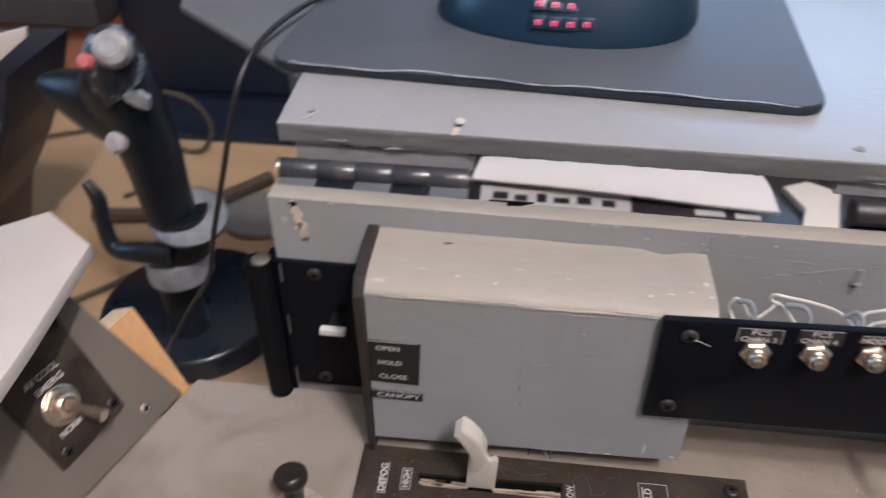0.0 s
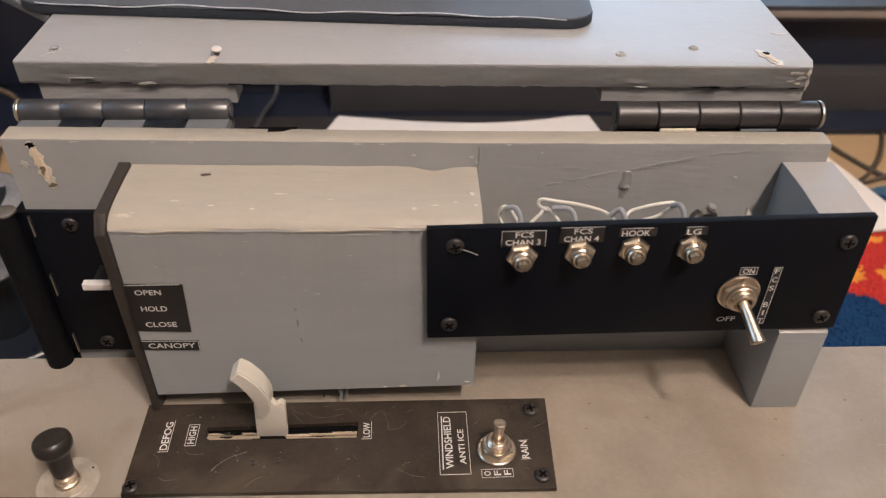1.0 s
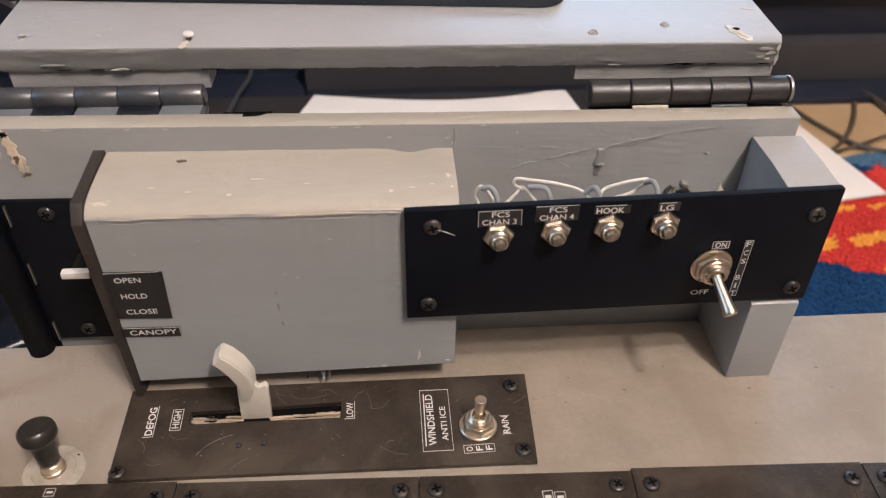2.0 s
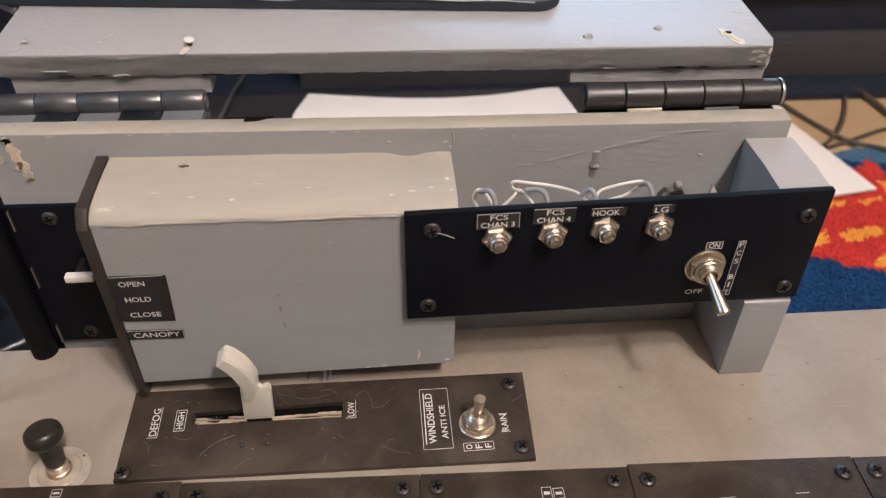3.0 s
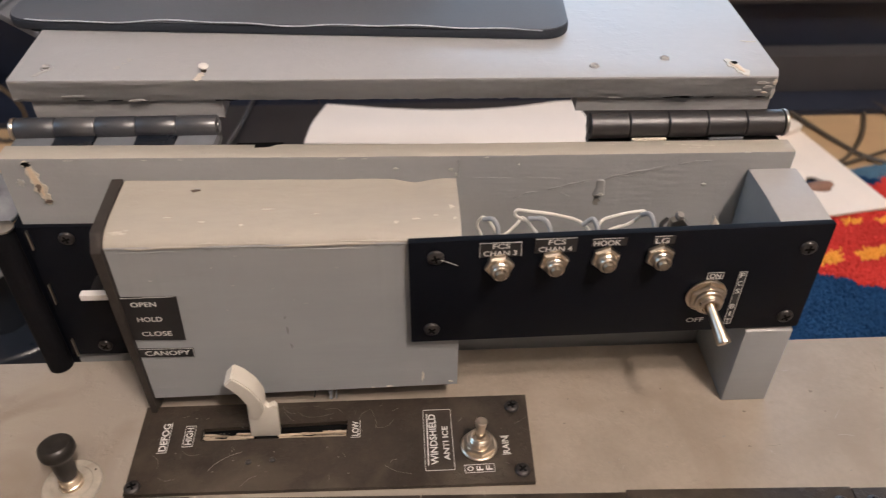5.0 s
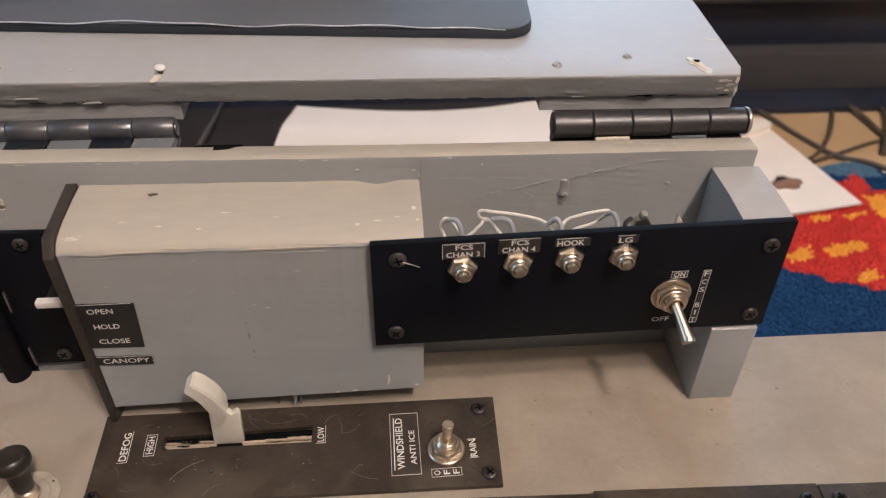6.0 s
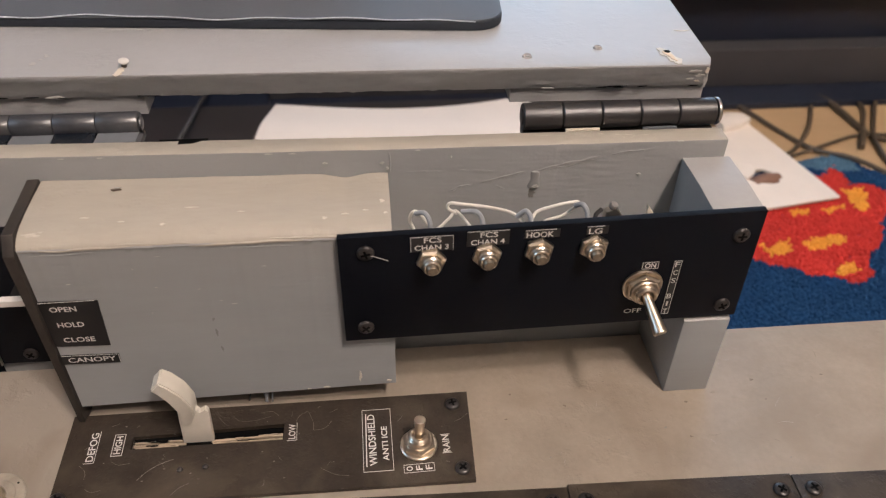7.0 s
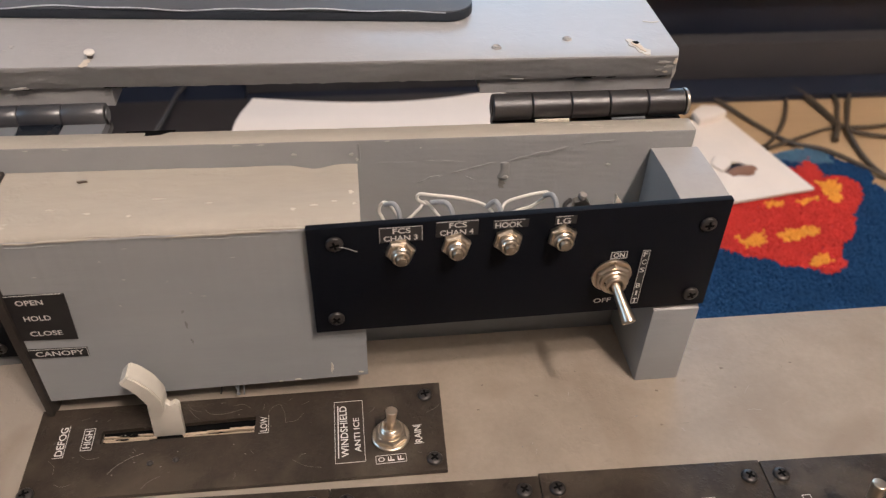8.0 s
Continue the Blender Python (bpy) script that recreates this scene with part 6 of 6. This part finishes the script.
# dark strip added on the floor, filling the dark band before the cabinet
part("foot_strip", bm_box(0.010, 1.6, 0.5175, 0.5995, -0.1798, -0.1725, 0.001), cabinet_black, cab, "dark strip added on the floor")
part("edge_strip", bm_box(0.010, 1.6, 0.5560, 0.5583, -0.0672, -0.0610, 0.0004), edge_trim, cab)
sheet = bmesh.new()
grid = []
for j in range(14):
    row = []
    for i in range(30):
        u, v = i / 29, j / 13
        x, y = 0.22 + 1.2 * u, 0.612 + 0.42 * v
        row.append(sheet.verts.new((x, y, -0.050 + 0.012 * noise.noise((x * 7, y * 9, 1)) + 0.008 * noise.noise((x * 21, y * 25, 2)) + 0.012)))
    grid.append(row)
for a, b in zip(grid, grid[1:]):
    for i in range(29):
        sheet.faces.new((a[i], a[i + 1], b[i + 1], b[i]))
bmesh.ops.recalc_face_normals(sheet, faces=sheet.faces[:])
if sheet.faces[:][0].normal.z > 0:
    bmesh.ops.reverse_faces(sheet, faces=sheet.faces[:])
bmesh.ops.solidify(sheet, geom=sheet.faces[:], thickness=0.006)
bmesh.ops.recalc_face_normals(sheet, faces=sheet.faces[:])
solid("white_cloth", sheet, paper, "crumpled white cloth lying on the low cabinet", "cloth")
solid("floor_cable", bm_tube([(0.50, 0.90, -0.028), (0.60, 0.76, -0.026), (0.70, 0.68, -0.026), (0.86, 0.63, -0.028)], 0.003, 8, 6), cable_black, "thin dark cord across the white cloth", "cable")
tall = thing("tall_cabinet", (-0.2, 0.8, FLOOR), "tall black cabinet standing on the floor", "cabinet")
part("body", bm_box(-0.400, 0.0085, 0.602, 1.05, FLOOR, 0.42, 0.002), cabinet_black, tall)
# dark strip added for the shade on the floor here
part("foot_strip", bm_box(-0.400, 0.0085, 0.5175, 0.6015, FLOOR + 0.0002, -0.1725, 0.001), cabinet_black, tall, "dark strip added on the floor")
part("door", bm_box(-0.396, -0.152, 0.598, 0.6015, FLOOR + 0.02, 0.41, 0.001), cabinet_black, tall)
part("door", bm_box(-0.148, 0.0045, 0.598, 0.6015, FLOOR + 0.02, 0.41, 0.001), cabinet_black, tall)
chest = thing("wooden_chest", (-0.6, 0.75, FLOOR), "reddish brown wooden chest with a grey board on top", "chest")
part("body", bm_box(-0.85, -0.405, 0.582, 1.0, FLOOR, -0.075, 0.002), brown_wood, chest)
part("drawer_front", bm_box(-0.84, -0.415, 0.578, 0.5815, FLOOR + 0.015, -0.083, 0.001), brown_wood, chest)
solid("grey_board", bm_box(-0.90, -0.402, 0.560, 1.0, -0.0748, -0.045, 0.002), cabinet_band, "dark grey board lying on the wooden chest", "board")

# ---- rug, torn card and cables on the floor ----
rug = thing("rug", (0.5, 0.2, FLOOR), "deep blue pile rug with a red field and yellow flowers", "rug")
edge_pts = [(0.20, -0.30), (1.00, -0.30), (1.00, 0.16), (0.72, 0.255), (0.604, 0.337), (0.599, 0.351), (0.607, 0.370), (0.597, 0.382), (0.585, 0.393), (0.581, 0.407), (0.571, 0.412), (0.553, 0.411), (0.533, 0.407), (0.517, 0.398), (0.490, 0.392), (0.430, 0.380), (0.20, 0.37)]
red_pts = [(0.385, 0.262), (0.418, 0.270), (0.427, 0.264), (0.433, 0.257), (0.444, 0.254), (0.453, 0.251), (0.457, 0.244), (0.470, 0.242), (0.480, 0.242), (0.484, 0.235), (0.488, 0.230), (0.499, 0.232), (0.511, 0.238), (0.514, 0.250), (0.527, 0.270), (0.539, 0.275), (0.556, 0.306), (0.571, 0.322), (0.578, 0.332), (0.584, 0.350), (0.580, 0.362), (0.570, 0.365), (0.558, 0.364), (0.558, 0.375), (0.556, 0.393), (0.538, 0.381), (0.525, 0.378), (0.47, 0.37), (0.39, 0.34)]
flowers = [[(0.434, 0.286), (0.443, 0.280), (0.454, 0.287), (0.464, 0.289), (0.458, 0.273), (0.443, 0.269), (0.436, 0.275)],
           [(0.473, 0.285), (0.488, 0.290), (0.503, 0.292), (0.513, 0.292), (0.511, 0.284), (0.498, 0.277), (0.482, 0.271), (0.475, 0.278)],
           [(0.486, 0.249), (0.499, 0.255), (0.506, 0.253), (0.502, 0.246), (0.489, 0.241), (0.482, 0.238)],
           [(0.546, 0.359), (0.554, 0.355), (0.569, 0.363), (0.562, 0.342), (0.559, 0.328), (0.548, 0.323), (0.543, 0.335)],
           [(0.512, 0.327), (0.528, 0.332), (0.536, 0.333), (0.527, 0.326), (0.515, 0.322)],
           [(0.480, 0.329), (0.500, 0.330), (0.498, 0.323), (0.482, 0.321)]]


def inside(x, y, poly):
    hit = False
    for (ax, ay), (bx, by) in zip(poly, poly[1:] + poly[:1]):
        if (ay > y) != (by > y) and x < (bx - ax) * (y - ay) / (by - ay) + ax:
            hit = not hit
    return hit


CELL = 0.0026
piles = {"blue": ([], []), "teal": ([], []), "red": ([], []), "yellow": ([], [])}
rnd = random.Random(5)
for iy in range(int((0.42 - 0.0) / CELL)):
    for ix in range(int((0.78 - 0.30) / CELL)):
        x, y = 0.30 + ix * CELL, 0.0 + iy * CELL
        if not inside(x, y, edge_pts):
            continue
        jx, jy = x + 0.0036 * noise.noise((x * 130, y * 130, 0)) + 0.0016 * (rnd.random() - 0.5), y + 0.0036 * noise.noise((x * 130, y * 130, 7)) + 0.0016 * (rnd.random() - 0.5)
        tone = "blue"
        if inside(jx, jy, red_pts):
            tone = "red"
        elif y > 0.385 and x < 0.58 and (x - 0.55) * 0.3 + y > 0.388:
            tone = "teal"
        if any(inside(jx, jy, f) for f in flowers):
            tone = "yellow"
        verts, faces = piles[tone]
        h = FLOOR + 0.0068 + 0.0010 * rnd.random() + 0.0007 * noise.noise((x * 45, y * 45, 3))
        n = len(verts)
        x, y = x + 0.0016 * (rnd.random() - 0.5), y + 0.0016 * (rnd.random() - 0.5)
        ox, oy = 0.0018 * (rnd.random() - 0.5), 0.0018 * (rnd.random() - 0.5)
        turn_a, c = 6.3 * rnd.random(), CELL * (0.85 + 0.4 * rnd.random())
        ring = [(math.cos(turn_a + q * math.pi / 2) * c, math.sin(turn_a + q * math.pi / 2) * c) for q in range(4)]
        verts += [(x + p, y + q, FLOOR + 0.0048) for p, q in ring]
        verts += [(x + ox + p * 0.42, y + oy + q * 0.42, h) for p, q in ring]
        faces += [(n + 4, n + 5, n + 6, n + 7), (n, n + 1, n + 5, n + 4), (n + 1, n + 2, n + 6, n + 5), (n + 2, n + 3, n + 7, n + 6), (n + 3, n, n + 4, n + 7)]
part("backing", bm_prism(edge_pts, FLOOR + 0.0002, FLOOR + 0.0052), rug_blue, rug)
for tone, mat in (("blue", rug_blue), ("teal", rug_teal), ("red", rug_red), ("yellow", rug_yellow)):
    verts, faces = piles[tone]
    mesh = bpy.data.meshes.new("pile_layer")
    mesh.from_pydata([Vector(v) - rug.location for v in verts], [], faces)
    mesh.materials.append(mat)
    ob = new("pile_layer", mesh)
    ob.parent = rug
    tagged(ob, tone + " pile", kind="stuff")

card = thing("torn_card", (0.45, 0.40, FLOOR + 0.009), "white card with a torn hole lying on the rug", "card")
hx, hy = 0.4740, 0.3730
ring_in = [(hx + 0.016 * math.cos(a) * (0.8 + 0.35 * random.Random(int(a * 10)).random()), hy + 0.012 * math.sin(a) * (0.8 + 0.35 * random.Random(int(a * 17)).random())) for a in [2 * math.pi * k / 16 for k in range(16)]]
corners = [(0.5330, 0.3390), (0.5010, 0.4680), (0.4000, 0.4560), (0.4050, 0.3170)]
ring_out = []
for k in range(16):
    a = 2 * math.pi * k / 16
    best = 9
    for (ax, ay), (bx, by) in zip(corners, corners[1:] + corners[:1]):
        ex, ey = bx - ax, by - ay
        den = math.cos(a) * ey - math.sin(a) * ex
        if abs(den) > 1e-9:
            s = ((ax - hx) * ey - (ay - hy) * ex) / den
            u = ((ax - hx) * math.sin(a) - (ay - hy) * math.cos(a)) / den
            if s > 0 and -0.001 <= u <= 1.001:
                best = min(best, s)
    ring_out.append((hx + best * math.cos(a), hy + best * math.sin(a)))
for c in corners:
    k = min(range(16), key=lambda q: (ring_out[q][0] - c[0]) ** 2 + (ring_out[q][1] - c[1]) ** 2)
    ring_out[k] = c
bm = bmesh.new()
CZ = FLOOR + 0.0098
vi, vo = [bm.verts.new((x, y, CZ + 0.001)) for x, y in ring_in], [bm.verts.new((x, y, CZ)) for x, y in ring_out]
for k in range(16):
    bm.faces.new((vi[k], vo[k], vo[(k + 1) % 16], vi[(k + 1) % 16]))
bmesh.ops.recalc_face_normals(bm, faces=bm.faces[:])
bmesh.ops.solidify(bm, geom=bm.faces[:], thickness=0.0022)
part("card", bm, card_white, card)
part("torn_flap", bm_prism([(0.457, 0.368), (0.469, 0.378), (0.470, 0.390), (0.458, 0.393), (0.450, 0.380)], CZ + 0.0012, CZ + 0.006, "z", 0.0008), card_white, card)
part("brown_core", bm_tube([(0.464, 0.366, CZ - 0.004), (0.476, 0.371, CZ - 0.002), (0.490, 0.374, CZ - 0.004)], 0.0085, 14, 4), core_brown, card, "brown paper core in the hole")
part("crumpled_corner", bm_prism([(0.466, 0.452), (0.486, 0.458), (0.502, 0.468), (0.496, 0.480), (0.478, 0.482), (0.464, 0.470)], CZ + 0.0012, CZ + 0.010, "z", 0.003), card_white, card, "crumpled paper corner")

CABLES = (
    (((0.505, 0.530), (0.5145, 0.514), (0.535, 0.470), (0.5546, 0.428), (0.58, 0.40), (0.62, 0.36)), 0.0042, cable_brown),
    (((0.585, 0.58), (0.598, 0.552), (0.5948, 0.52), (0.565, 0.465), (0.530, 0.428), (0.50, 0.42)), 0.0036, cable_brown),
    (((0.600, 0.545), (0.6153, 0.5206), (0.6231, 0.470), (0.620, 0.455), (0.605, 0.43)), 0.0055, cable_brown),
    (((0.690, 0.56), (0.6704, 0.5234), (0.640, 0.470), (0.625, 0.440), (0.6191, 0.381), (0.64, 0.33), (0.70, 0.29)), 0.0042, cable_brown),
    (((0.528, 0.421), (0.560, 0.432), (0.6141, 0.4549), (0.66, 0.452), (0.74, 0.470)), 0.0036, cable_brown),
    (((0.640, 0.56), (0.648, 0.51), (0.628, 0.465), (0.64, 0.44), (0.70, 0.425)), 0.0036, cable_brown),
)
CABLES_BY_STICK = (
    (((-0.195, 0.445), (-0.2386, 0.392), (-0.285, 0.370), (-0.34, 0.36)), 0.0120, cable_brown),
    (((-0.20, 0.560), (-0.286, 0.552), (-0.40, 0.53), (-0.478, 0.491), (-0.52, 0.45)), 0.0042, cable_brown),
    (((-0.2450, 0.318), (-0.290, 0.262), (-0.33, 0.235), (-0.40, 0.22)), 0.0042, cable_brown),
)
for pts, r, mat in CABLES + CABLES_BY_STICK:
    r *= 0.58
    solid("floor_cable", bm_tube([(x, y, FLOOR + (r if not inside(x, y, edge_pts) else r + 0.008) + 0.002 * (k % 2)) for k, (x, y) in enumerate(pts)], r, 8, 7), mat, "dark cable lying on the floor", "cable", "floor cables")
solid("floor_cable", bm_tube([(-0.327, 0.490, -0.109), (-0.306, 0.490, -0.109), (-0.285, 0.490, -0.116), (-0.272, 0.490, -0.132), (-0.269, 0.490, -0.151), (-0.281, 0.490, -0.172), (-0.296, 0.490, -0.177), (-0.311, 0.490, -0.177), (-0.300, 0.440, FLOOR + 0.003), (-0.330, 0.400, FLOOR + 0.003)], 0.0024, 8, 7), cable_brown, "brown cable standing up in a loop on the floor", "cable", "floor cables")
solid("floor_cable", bm_tube([(-0.485, 0.498, FLOOR + 0.003), (-0.497, 0.538, FLOOR + 0.003), (-0.500, 0.573, FLOOR + 0.003), (-0.493, 0.594, FLOOR + 0.003)], 0.0024, 8, 7), cable_brown, "brown cable curling on the floor", "cable", "floor cables")
